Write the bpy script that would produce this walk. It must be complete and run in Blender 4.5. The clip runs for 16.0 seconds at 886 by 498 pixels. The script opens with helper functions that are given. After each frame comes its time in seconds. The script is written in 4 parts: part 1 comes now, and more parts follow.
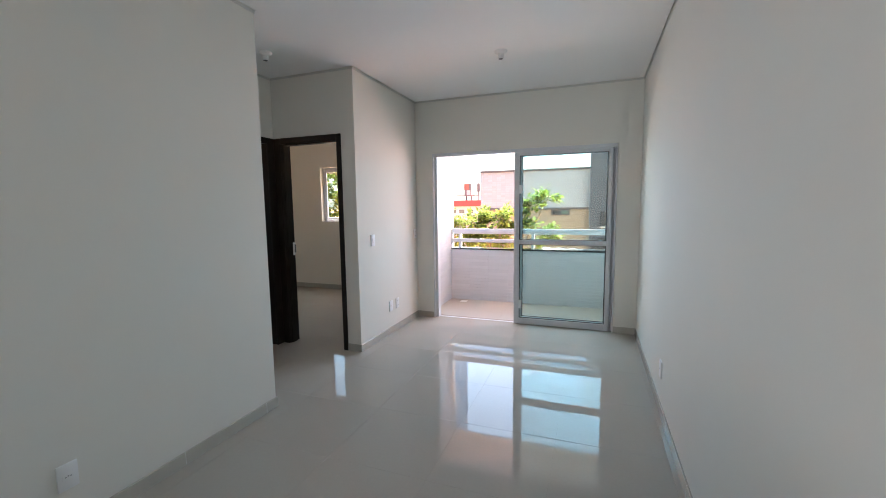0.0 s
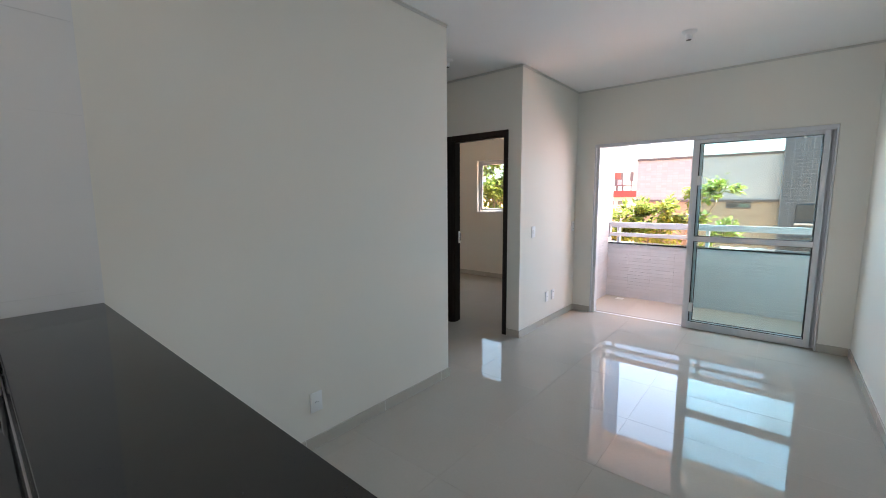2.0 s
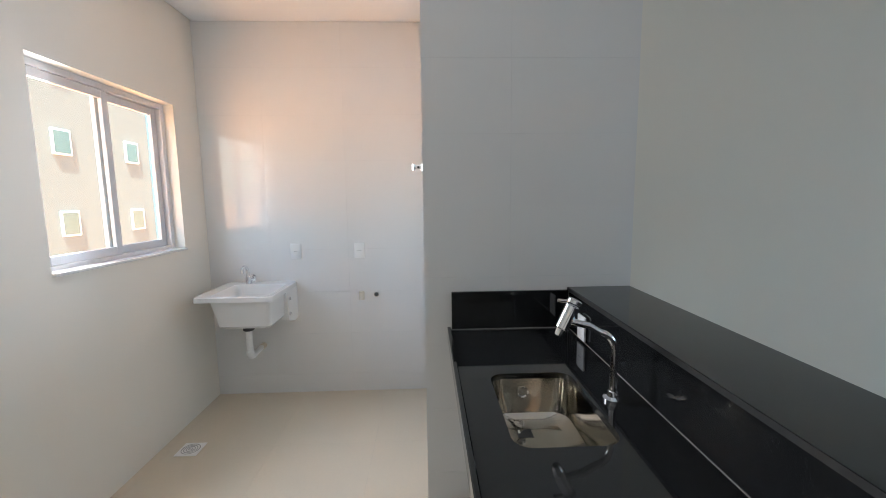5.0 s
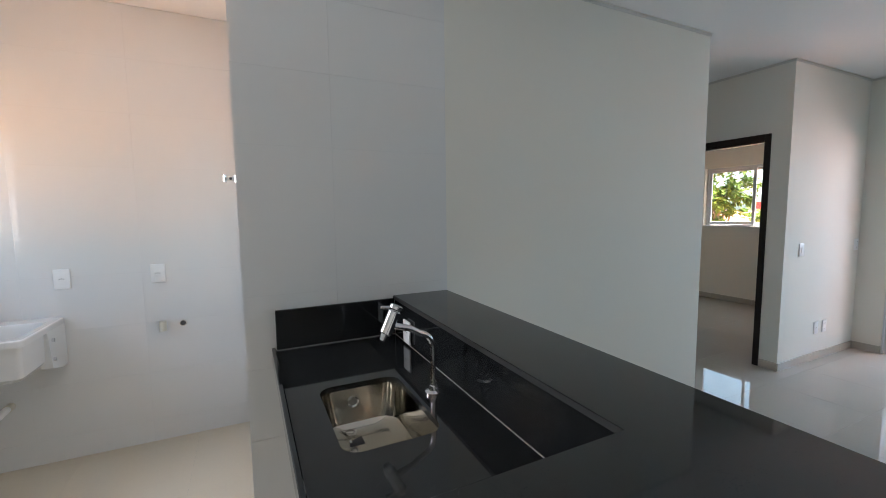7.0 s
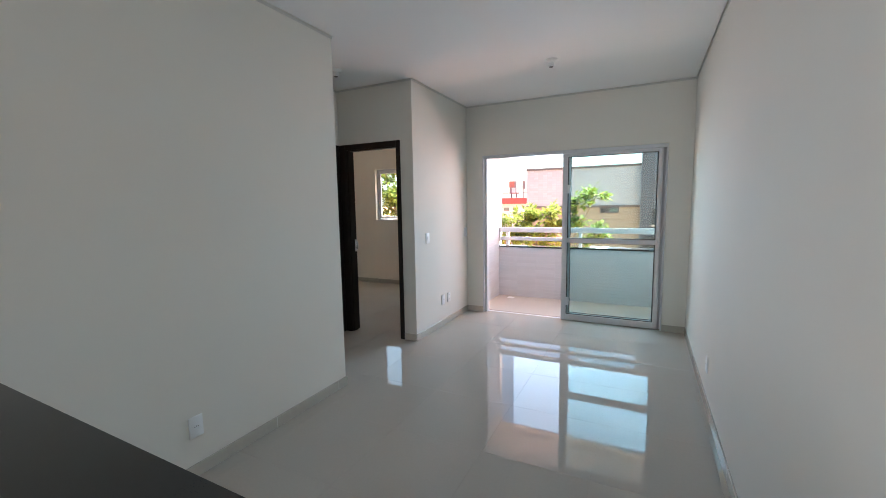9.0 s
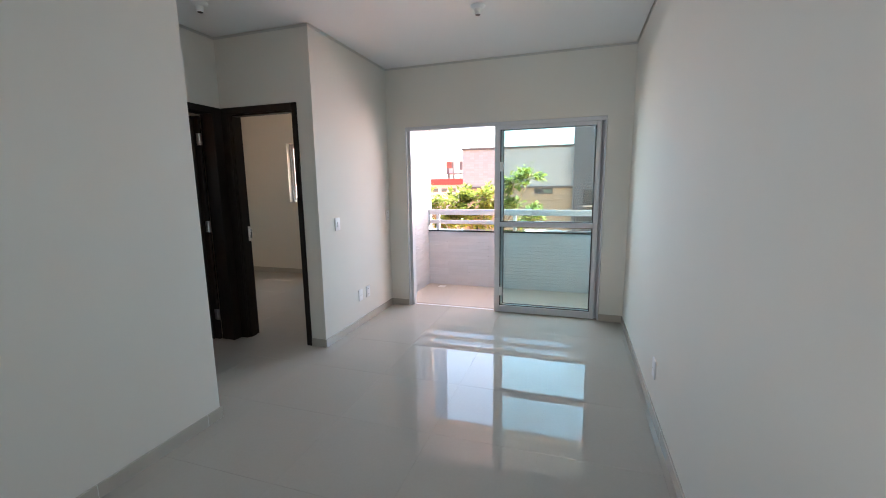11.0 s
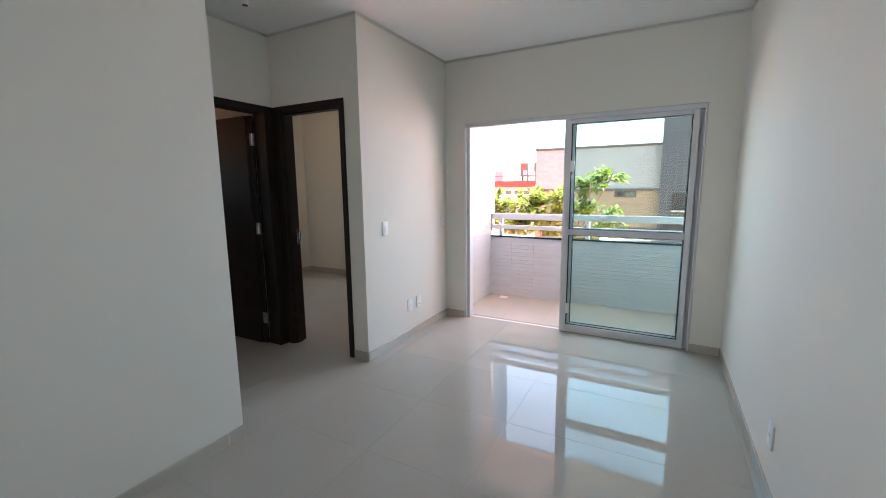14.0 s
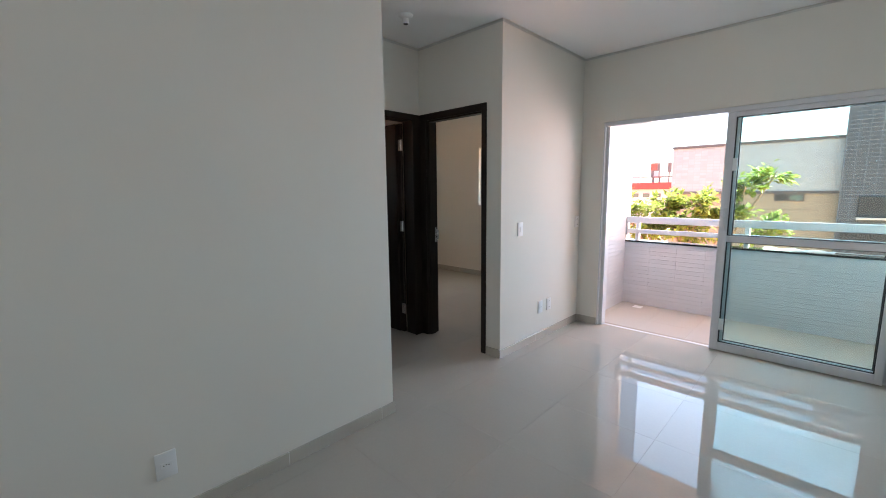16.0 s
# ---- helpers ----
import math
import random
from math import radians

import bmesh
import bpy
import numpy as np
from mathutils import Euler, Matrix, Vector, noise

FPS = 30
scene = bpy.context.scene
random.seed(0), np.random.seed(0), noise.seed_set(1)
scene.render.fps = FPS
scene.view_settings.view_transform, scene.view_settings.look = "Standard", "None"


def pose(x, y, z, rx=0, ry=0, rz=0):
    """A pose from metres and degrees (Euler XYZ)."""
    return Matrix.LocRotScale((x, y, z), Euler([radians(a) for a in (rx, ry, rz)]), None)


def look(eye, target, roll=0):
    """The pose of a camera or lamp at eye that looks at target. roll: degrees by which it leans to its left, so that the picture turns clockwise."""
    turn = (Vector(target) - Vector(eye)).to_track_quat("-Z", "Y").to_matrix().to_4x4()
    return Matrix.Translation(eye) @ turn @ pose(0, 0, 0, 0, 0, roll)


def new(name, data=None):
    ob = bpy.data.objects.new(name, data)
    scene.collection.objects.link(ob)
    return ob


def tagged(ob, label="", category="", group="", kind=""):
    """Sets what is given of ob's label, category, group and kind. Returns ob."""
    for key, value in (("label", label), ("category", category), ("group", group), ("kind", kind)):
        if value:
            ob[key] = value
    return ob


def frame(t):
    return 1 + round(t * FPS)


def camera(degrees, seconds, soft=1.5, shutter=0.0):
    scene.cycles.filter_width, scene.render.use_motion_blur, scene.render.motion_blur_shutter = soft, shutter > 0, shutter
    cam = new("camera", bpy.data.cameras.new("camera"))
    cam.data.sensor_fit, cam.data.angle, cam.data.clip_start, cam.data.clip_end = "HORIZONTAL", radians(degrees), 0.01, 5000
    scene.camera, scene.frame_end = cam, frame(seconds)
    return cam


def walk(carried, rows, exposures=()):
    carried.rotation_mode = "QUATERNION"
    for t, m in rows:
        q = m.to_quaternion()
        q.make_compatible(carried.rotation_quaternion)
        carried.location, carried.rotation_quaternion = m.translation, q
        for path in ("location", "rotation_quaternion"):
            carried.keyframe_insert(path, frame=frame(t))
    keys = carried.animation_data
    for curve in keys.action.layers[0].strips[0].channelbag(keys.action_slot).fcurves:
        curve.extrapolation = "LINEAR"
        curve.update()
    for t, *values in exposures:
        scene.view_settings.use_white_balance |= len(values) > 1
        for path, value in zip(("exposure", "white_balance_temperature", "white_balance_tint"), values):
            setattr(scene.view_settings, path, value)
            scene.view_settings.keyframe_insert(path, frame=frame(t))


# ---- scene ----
cam = camera(94.8, 16.0, soft=0.95)
PATH = [
    (0, (0.132, -0.814, 1.435), (-0.556, 1.053, 1.225), -0.7),
    (0.5, (0.088, -0.781, 1.422), (-0.666, 1.058, 1.201), -0.7),
    (1, (0.066, -0.828, 1.432), (-0.832, 0.943, 1.195), -0.6),
    (1.5, (0.028, -0.915, 1.44), (-1.049, 0.752, 1.193), -0.4),
    (2, (0.017, -1.081, 1.461), (-1.247, 0.449, 1.21), -0.4),
    (2.5, (0.008, -1.256, 1.458), (-1.451, 0.09, 1.21), -0.3),
    (3, (-0.05, -1.367, 1.453), (-1.69, -0.249, 1.213), -0.4),
    (3.5, (-0.067, -1.466, 1.459), (-1.869, -0.632, 1.217), -0.4),
    (4, (-0.086, -1.548, 1.455), (-1.997, -1.009, 1.211), -0.5),
    (4.2, (-0.089, -1.587, 1.471), (-2.023, -1.152, 1.212), -0.7),
    (5.25, (-0.14, -1.70, 1.48), (-2.124, -1.665, 1.245), -0.6),
    (6.3, (-0.15, -1.772, 1.479), (-2.11, -1.434, 1.275), -0.6),
    (6.5, (-0.123, -1.761, 1.484), (-2.053, -1.274, 1.285), -0.4),
    (7, (-0.073, -1.663, 1.478), (-1.87, -0.805, 1.294), -0.7),
    (7.5, (-0.018, -1.533, 1.468), (-1.604, -0.329, 1.291), -0.9),
    (8, (0.039, -1.374, 1.462), (-1.286, 0.114, 1.291), -1.0),
    (8.5, (0.141, -1.227, 1.472), (-0.945, 0.442, 1.287), -1.0),
    (9, (0.161, -1.101, 1.465), (-0.722, 0.68, 1.246), -0.9),
    (9.5, (0.078, -0.934, 1.425), (-0.648, 0.911, 1.168), -0.8),
    (10, (0.073, -0.791, 1.424), (-0.565, 1.082, 1.127), -0.7),
    (12.3, (0.122, 0.009, 1.47), (-0.48, 1.89, 1.152), -0.8),
    (12.5, (0.104, 0.039, 1.456), (-0.506, 1.917, 1.142), -0.6),
    (13, (0.107, 0.074, 1.43), (-0.588, 1.925, 1.127), -0.6),
    (13.5, (0.098, 0.057, 1.426), (-0.707, 1.863, 1.128), -0.5),
    (14, (0.09, 0.027, 1.437), (-0.844, 1.77, 1.137), -0.6),
    (14.5, (0.048, -0.019, 1.426), (-1.021, 1.646, 1.132), -0.5),
    (15, (0.017, -0.07, 1.429), (-1.186, 1.501, 1.138), -0.6),
    (15.5, (-0.019, -0.1, 1.432), (-1.331, 1.38, 1.137), -0.3),
    (16, (-0.028, -0.139, 1.427), (-1.403, 1.285, 1.145), -0.6),
]
EXPOSURES = [(0, 3.40, 6660, 12.0), (1.5, 3.46, 6660, 12.0), (2.5, 3.53, 6630, 11.7), (3.5, 3.49, 6510, 11.0), (4.0, 3.56, 6480, 10.5), (6.4, 3.38, 6390, 9.4), (7.0, 3.43, 6430, 9.7), (8.0, 3.45, 6590, 11.3), (9.5, 3.38, 6660, 12.0), (16, 3.45, 6670, 12.1)]
walk(cam, [(t, look(eye, target, roll)) for t, eye, target, roll in PATH], exposures=EXPOSURES)

SUN_DIR = Vector((0.42, 0.09, 0.90)).normalized()

# ---- world and sun ----
world = bpy.data.worlds.new("sky_world")
scene.world = world
world.use_nodes = True
wn = world.node_tree
sky = wn.nodes.new("ShaderNodeTexSky")
sky.sky_type = "NISHITA"
sky.sun_disc = False
sky.sun_elevation = math.asin(SUN_DIR.z)
sky.sun_rotation = math.atan2(SUN_DIR.x, SUN_DIR.y)
sky.air_density, sky.dust_density, sky.ozone_density = 1.0, 2.5, 1.0
wn.links.new(sky.outputs["Color"], wn.nodes["Background"].inputs["Color"])
wn.nodes["Background"].inputs["Strength"].default_value = 0.10
sun_data = bpy.data.lights.new("sun", "SUN")
sun_data.energy, sun_data.angle, sun_data.color = 4.4, radians(0.53), (1.0, 0.95, 0.88)
sun = new("sun", sun_data)
sun.matrix_world = look(SUN_DIR * 30, (0, 0, 0))


def sky_lamp(name, at, facing, w, h, watts, rgb=(1, 1, 1), spread=180):
    """An area lamp in an opening, for the daylight that comes in through it."""
    d = bpy.data.lights.new(name, "AREA")
    d.shape, d.size, d.size_y, d.energy, d.color = "RECTANGLE", w, h, watts, rgb
    d.spread = radians(spread)
    ob = new(name, d)
    ob.matrix_world = look(at, Vector(at) + Vector(facing))
    return ob


sky_lamp("balcony_daylight", (-0.60, 5.46, 1.70), (0, -1, 0), 2.34, 1.30, 5.5, (0.55, 0.74, 1.0), 140)
sky_lamp("laundry_daylight", (-2.30, -3.27, 1.64), (0.75, 1, -0.08), 0.55, 0.85, 2.4, (0.87, 0.91, 1.0), 150)
sky_lamp("bedroom_daylight", (-3.76, 5.38, 1.65), (0, -1, 0), 1.1, 0.85, 0.55, (0.82, 0.92, 1.0))


# ---- materials ----
def mat(name, rgb, rough=0.5, metal=0.0, vary=0.06, scale=3.0, grain=0.0, grain_scale=220.0, bump=0.0, bump_scale=60.0,
        spec=0.5, island=0.0, obj=0.0, rough_vary=0.0, coat=0.0):
    """A painted or plain surface: colour that drifts at a large and a fine scale, with a fine relief."""
    m = bpy.data.materials.new(name)
    m.use_nodes = True
    nt = m.node_tree
    b = nt.nodes["Principled BSDF"]
    b.inputs["Roughness"].default_value = rough
    b.inputs["Metallic"].default_value = metal
    b.inputs["Specular IOR Level"].default_value = spec
    b.inputs["Coat Weight"].default_value = coat
    co = nt.nodes.new("ShaderNodeTexCoord")
    geo = nt.nodes.new("ShaderNodeNewGeometry")
    n1 = nt.nodes.new("ShaderNodeTexNoise")
    n1.inputs["Scale"].default_value, n1.inputs["Detail"].default_value = scale, 5
    n2 = nt.nodes.new("ShaderNodeTexNoise")
    n2.inputs["Scale"].default_value, n2.inputs["Detail"].default_value = grain_scale, 3
    for n in (n1, n2):
        nt.links.new(geo.outputs["Position"], n.inputs["Vector"])
    val = nt.nodes.new("ShaderNodeMath")
    val.operation = "MULTIPLY_ADD"
    nt.links.new(n1.outputs["Fac"], val.inputs[0])
    val.inputs[1].default_value, val.inputs[2].default_value = 2 * vary, 1 - vary
    last = val.outputs[0]
    if grain:
        g = nt.nodes.new("ShaderNodeMath")
        g.operation = "MULTIPLY_ADD"
        nt.links.new(n2.outputs["Fac"], g.inputs[0])
        g.inputs[1].default_value, g.inputs[2].default_value = 2 * grain, 1 - grain
        mm = nt.nodes.new("ShaderNodeMath")
        mm.operation = "MULTIPLY"
        nt.links.new(last, mm.inputs[0]), nt.links.new(g.outputs[0], mm.inputs[1])
        last = mm.outputs[0]
    for amount, sock in ((island, geo.outputs["Random Per Island"]), (obj, None)):
        if amount:
            if sock is None:
                sock = nt.nodes.new("ShaderNodeObjectInfo").outputs["Random"]
            g = nt.nodes.new("ShaderNodeMath")
            g.operation = "MULTIPLY_ADD"
            nt.links.new(sock, g.inputs[0])
            g.inputs[1].default_value, g.inputs[2].default_value = 2 * amount, 1 - amount
            mm = nt.nodes.new("ShaderNodeMath")
            mm.operation = "MULTIPLY"
            nt.links.new(last, mm.inputs[0]), nt.links.new(g.outputs[0], mm.inputs[1])
            last = mm.outputs[0]
    mul = nt.nodes.new("ShaderNodeVectorMath")
    mul.operation = "SCALE"
    mul.inputs[0].default_value = rgb
    nt.links.new(last, mul.inputs["Scale"])
    nt.links.new(mul.outputs[0], b.inputs["Base Color"])
    if rough_vary:
        r = nt.nodes.new("ShaderNodeMath")
        r.operation = "MULTIPLY_ADD"
        nt.links.new(n1.outputs["Fac"], r.inputs[0])
        r.inputs[1].default_value, r.inputs[2].default_value = rough_vary, rough - rough_vary / 2
        nt.links.new(r.outputs[0], b.inputs["Roughness"])
    if bump:
        n3 = nt.nodes.new("ShaderNodeTexNoise")
        n3.inputs["Scale"].default_value, n3.inputs["Detail"].default_value = bump_scale, 4
        nt.links.new(geo.outputs["Position"], n3.inputs["Vector"])
        bp = nt.nodes.new("ShaderNodeBump")
        bp.inputs["Strength"].default_value, bp.inputs["Distance"].default_value = bump, 0.002
        nt.links.new(n3.outputs["Fac"], bp.inputs["Height"])
        nt.links.new(bp.outputs["Normal"], b.inputs["Normal"])
    return m


def granite_mat():
    m = mat("black_granite", (0.0110, 0.0118, 0.0125), rough=0.05, vary=0.3, scale=14, rough_vary=0.03, spec=0.60, bump=0.03, bump_scale=6)
    nt = m.node_tree
    b = nt.nodes["Principled BSDF"]
    old = b.inputs["Base Color"].links[0].from_socket
    geo = nt.nodes.new("ShaderNodeNewGeometry")
    vor = nt.nodes.new("ShaderNodeTexVoronoi")
    vor.inputs["Scale"].default_value = 210
    nz = nt.nodes.new("ShaderNodeTexNoise")
    nz.inputs["Scale"].default_value, nz.inputs["Detail"].default_value = 22, 4
    nt.links.new(geo.outputs["Position"], vor.inputs["Vector"])
    nt.links.new(geo.outputs["Position"], nz.inputs["Vector"])
    r1 = nt.nodes.new("ShaderNodeValToRGB")
    r1.color_ramp.elements[0].position, r1.color_ramp.elements[0].color = 0.05, (1, 1, 1, 1)
    r1.color_ramp.elements[1].position, r1.color_ramp.elements[1].color = 0.27, (0, 0, 0, 1)
    r2 = nt.nodes.new("ShaderNodeValToRGB")
    r2.color_ramp.elements[0].position, r2.color_ramp.elements[1].position = 0.50, 0.66
    nt.links.new(vor.outputs["Distance"], r1.inputs["Fac"])
    nt.links.new(nz.outputs["Fac"], r2.inputs["Fac"])
    f = nt.nodes.new("ShaderNodeMath")
    f.operation = "MULTIPLY"
    nt.links.new(r1.outputs["Color"], f.inputs[0]), nt.links.new(r2.outputs["Color"], f.inputs[1])
    mix = nt.nodes.new("ShaderNodeMix")
    mix.data_type = "RGBA"
    mix.inputs["B"].default_value = (0.075, 0.085, 0.100, 1)
    nt.links.new(f.outputs[0], mix.inputs["Factor"])
    nt.links.new(old, mix.inputs["A"])
    nt.links.new(mix.outputs["Result"], b.inputs["Base Color"])
    return m


def wood_mat():
    m = mat("dark_wood", (0.031, 0.021, 0.0155), rough=0.48, spec=0.3, vary=0.2, scale=4, rough_vary=0.1)
    nt = m.node_tree
    b = nt.nodes["Principled BSDF"]
    old = b.inputs["Base Color"].links[0].from_socket
    geo = nt.nodes.new("ShaderNodeNewGeometry")
    mp = nt.nodes.new("ShaderNodeMapping")
    mp.inputs["Scale"].default_value = (60, 60, 2.2)
    nz = nt.nodes.new("ShaderNodeTexNoise")
    nz.inputs["Scale"].default_value, nz.inputs["Detail"].default_value = 1.6, 6
    nt.links.new(geo.outputs["Position"], mp.inputs["Vector"])
    nt.links.new(mp.outputs["Vector"], nz.inputs["Vector"])
    mix = nt.nodes.new("ShaderNodeMix")
    mix.data_type, mix.blend_type = "RGBA", "MULTIPLY"
    mix.inputs["Factor"].default_value = 0.6
    nt.links.new(old, mix.inputs["A"])
    nt.links.new(nz.outputs["Fac"], mix.inputs["B"])
    nt.links.new(mix.outputs["Result"], b.inputs["Base Color"])
    bp = nt.nodes.new("ShaderNodeBump")
    bp.inputs["Strength"].default_value, bp.inputs["Distance"].default_value = 0.25, 0.001
    nt.links.new(nz.outputs["Fac"], bp.inputs["Height"])
    nt.links.new(bp.outputs["Normal"], b.inputs["Normal"])
    return m


def glass_mat(name, tint):
    m = bpy.data.materials.new(name)
    m.use_nodes = True
    nt = m.node_tree
    nt.nodes.remove(nt.nodes["Principled BSDF"])
    tr = nt.nodes.new("ShaderNodeBsdfTransparent")
    tr.inputs["Color"].default_value = (*tint, 1)
    gl = nt.nodes.new("ShaderNodeBsdfGlossy")
    gl.inputs["Roughness"].default_value = 0.01
    lw = nt.nodes.new("ShaderNodeLayerWeight")
    lw.inputs["Blend"].default_value = 0.5
    p5 = nt.nodes.new("ShaderNodeMath")
    p5.operation = "POWER"
    p5.inputs[1].default_value = 5.0
    fr = nt.nodes.new("ShaderNodeMath")
    fr.operation = "MULTIPLY_ADD"
    fr.inputs[1].default_value, fr.inputs[2].default_value = 0.96, 0.02
    nt.links.new(lw.outputs["Facing"], p5.inputs[0])
    nt.links.new(p5.outputs[0], fr.inputs[0])
    mix = nt.nodes.new("ShaderNodeMixShader")
    nt.links.new(fr.outputs[0], mix.inputs[0])
    nt.links.new(tr.outputs[0], mix.inputs[1]), nt.links.new(gl.outputs[0], mix.inputs[2])
    nt.links.new(mix.outputs[0], nt.nodes["Material Output"].inputs["Surface"])
    return m


def tiled_mat(name, rgb, joint, w, h, axis="X", rough=0.35, vary=0.05, offset=0.0, gap=0.06):
    """Small facade tiles in rows, for walls that stay far off: colour and relief of the joints."""
    m = mat(name, rgb, rough=rough, vary=vary, scale=0.7, grain=0.05, grain_scale=9)
    nt = m.node_tree
    b = nt.nodes["Principled BSDF"]
    old = b.inputs["Base Color"].links[0].from_socket
    geo = nt.nodes.new("ShaderNodeNewGeometry")
    sp = nt.nodes.new("ShaderNodeSeparateXYZ")
    cb = nt.nodes.new("ShaderNodeCombineXYZ")
    nt.links.new(geo.outputs["Position"], sp.inputs[0])
    nt.links.new(sp.outputs[axis], cb.inputs["X"]), nt.links.new(sp.outputs["Z"], cb.inputs["Y"])
    br = nt.nodes.new("ShaderNodeTexBrick")
    br.offset = offset
    br.inputs["Scale"].default_value = 1.0
    br.inputs["Brick Width"].default_value, br.inputs["Row Height"].default_value = w, h
    br.inputs["Mortar Size"].default_value = gap * h
    br.inputs["Color1"].default_value, br.inputs["Color2"].default_value = (1, 1, 1, 1), (0.86, 0.86, 0.86, 1)
    br.inputs["Mortar"].default_value = (*joint, 1)
    nt.links.new(cb.outputs[0], br.inputs["Vector"])
    mix = nt.nodes.new("ShaderNodeMix")
    mix.data_type, mix.blend_type = "RGBA", "MULTIPLY"
    mix.inputs["Factor"].default_value = 1.0
    nt.links.new(old, mix.inputs["A"]), nt.links.new(br.outputs["Color"], mix.inputs["B"])
    nt.links.new(mix.outputs["Result"], b.inputs["Base Color"])
    bp = nt.nodes.new("ShaderNodeBump")
    bp.invert = True
    bp.inputs["Strength"].default_value, bp.inputs["Distance"].default_value = 0.5, 0.004
    nt.links.new(br.outputs["Fac"], bp.inputs["Height"])
    nt.links.new(bp.outputs["Normal"], b.inputs["Normal"])
    return m


def leaf_mat():
    m = mat("leaf_green", (0.17, 0.225, 0.045), rough=0.4, vary=0.25, scale=2.0, island=0.35)
    nt = m.node_tree
    b = nt.nodes["Principled BSDF"]
    col = b.inputs["Base Color"].links[0].from_socket
    tl = nt.nodes.new("ShaderNodeBsdfTranslucent")
    nt.links.new(col, tl.inputs["Color"])
    add = nt.nodes.new("ShaderNodeMixShader")
    add.inputs[0].default_value = 0.6
    nt.links.new(b.outputs[0], add.inputs[1]), nt.links.new(tl.outputs[0], add.inputs[2])
    nt.links.new(add.outputs[0], nt.nodes["Material Output"].inputs["Surface"])
    return m


PLASTER = mat("wall_paint", (0.82, 0.79, 0.72), rough=0.85, spec=0.25, vary=0.025, scale=1.2, grain=0.012, bump=0.12, bump_scale=90)
CEIL = mat("ceiling_paint", (0.93, 0.92, 0.905), rough=0.7, vary=0.02, scale=1.0, bump=0.06, bump_scale=60)
FLOOR = mat("porcelain", (0.46, 0.425, 0.37), rough=0.012, vary=0.04, scale=2.5, grain=0.03, grain_scale=60, spec=0.14, obj=0.012)
GROUT = mat("grout", (0.43, 0.395, 0.34), rough=0.85, vary=0.1, scale=5)
BEIGE = mat("beige_floor_tile", (0.66, 0.585, 0.47), rough=0.32, vary=0.04, scale=2.5, grain=0.03, grain_scale=60, obj=0.012)
SKIRT = mat("skirting_porcelain", (0.53, 0.49, 0.425), rough=0.06, vary=0.06, scale=5)
CERAMIC = mat("white_ceramic", (0.78, 0.775, 0.765), rough=0.05, vary=0.012, scale=3, bump=0.05, bump_scale=5, obj=0.006)
TILEGROUT = mat("white_grout", (0.76, 0.755, 0.74), rough=0.8, vary=0.1, scale=8)
MOSAIC = mat("white_mosaic", (0.61, 0.60, 0.62), rough=0.28, vary=0.03, scale=4, obj=0.04, island=0.03)
MOSAICGROUT = mat("mosaic_grout", (0.575, 0.565, 0.58), rough=0.9, vary=0.08, scale=6)
GRANITE = granite_mat()
GRANITEEDGE = mat("granite_sawn_edge", (0.016, 0.015, 0.014), rough=0.6, vary=0.4, scale=40, grain=0.4, grain_scale=160)
WOOD = wood_mat()
ALU = mat("white_aluminium", (0.70, 0.70, 0.715), rough=0.34, vary=0.02, scale=6)
ALUDARK = mat("seal_rubber", (0.03, 0.032, 0.034), rough=0.6, vary=0.1)
RAILPAINT = mat("rail_paint", (0.66, 0.66, 0.68), rough=0.35, vary=0.03, scale=5)
CHROME = mat("chrome", (0.80, 0.80, 0.82), rough=0.07, metal=1.0, vary=0.02, scale=9)
STEEL = mat("stainless_steel", (0.56, 0.53, 0.475), rough=0.09, metal=1.0, vary=0.04, scale=12, grain=0.05, grain_scale=400, rough_vary=0.05)
PLASTIC = mat("white_plastic", (0.88, 0.88, 0.87), rough=0.3, vary=0.015, scale=20)
DARKPLASTIC = mat("dark_plastic", (0.06, 0.06, 0.06), rough=0.45, vary=0.1)
TANKWHITE = mat("tank_marble_resin", (0.78, 0.775, 0.76), rough=0.2, vary=0.02, scale=5)
PVC = mat("pvc_pipe", (0.70, 0.65, 0.54), rough=0.4, vary=0.05, scale=12)
LABEL = mat("paper_label", (0.055, 0.055, 0.06), rough=0.5, vary=0.05)
LABELWHITE = mat("label_print", (0.75, 0.75, 0.74), rough=0.5, vary=0.05)
GLASS = glass_mat("green_glass", (0.86, 0.955, 0.945))
CLEAR = glass_mat("window_glass", (0.88, 0.955, 0.945))
# White tile tinted bluish: its colour offsets the red bounce from the clay ground.
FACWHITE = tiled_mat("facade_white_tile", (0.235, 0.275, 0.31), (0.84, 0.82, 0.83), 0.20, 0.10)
FACTAN = tiled_mat("facade_tan_tile", (0.215, 0.19, 0.15), (0.80, 0.79, 0.76), 0.20, 0.10)
FACDARK = tiled_mat("facade_dark_tile", (0.030, 0.040, 0.054), (3.0, 2.9, 2.7), 0.24, 0.12, rough=0.65, gap=0.07)
BANDGREY = mat("band_grey", (0.055, 0.055, 0.06), rough=0.6, vary=0.1)
REDPAINT = mat("red_paint", (0.45, 0.03, 0.03), rough=0.5, vary=0.08)
FARWHITE = mat("far_white_paint", (0.34, 0.34, 0.335), rough=0.7, vary=0.05, scale=0.6, grain=0.04, grain_scale=4)
FARGREEN = mat("far_pale_paint", (0.13, 0.145, 0.135), rough=0.7, vary=0.05, scale=0.6)
BLUEPAINT = mat("blue_paint", (0.07, 0.17, 0.28), rough=0.6, vary=0.06)
DARKGLASS = mat("far_window_glass", (0.030, 0.034, 0.038), rough=0.5, spec=0.2, vary=0.15, scale=2)
GREENGLASS = mat("far_green_glass", (0.08, 0.12, 0.11), rough=0.15, vary=0.1, scale=2)
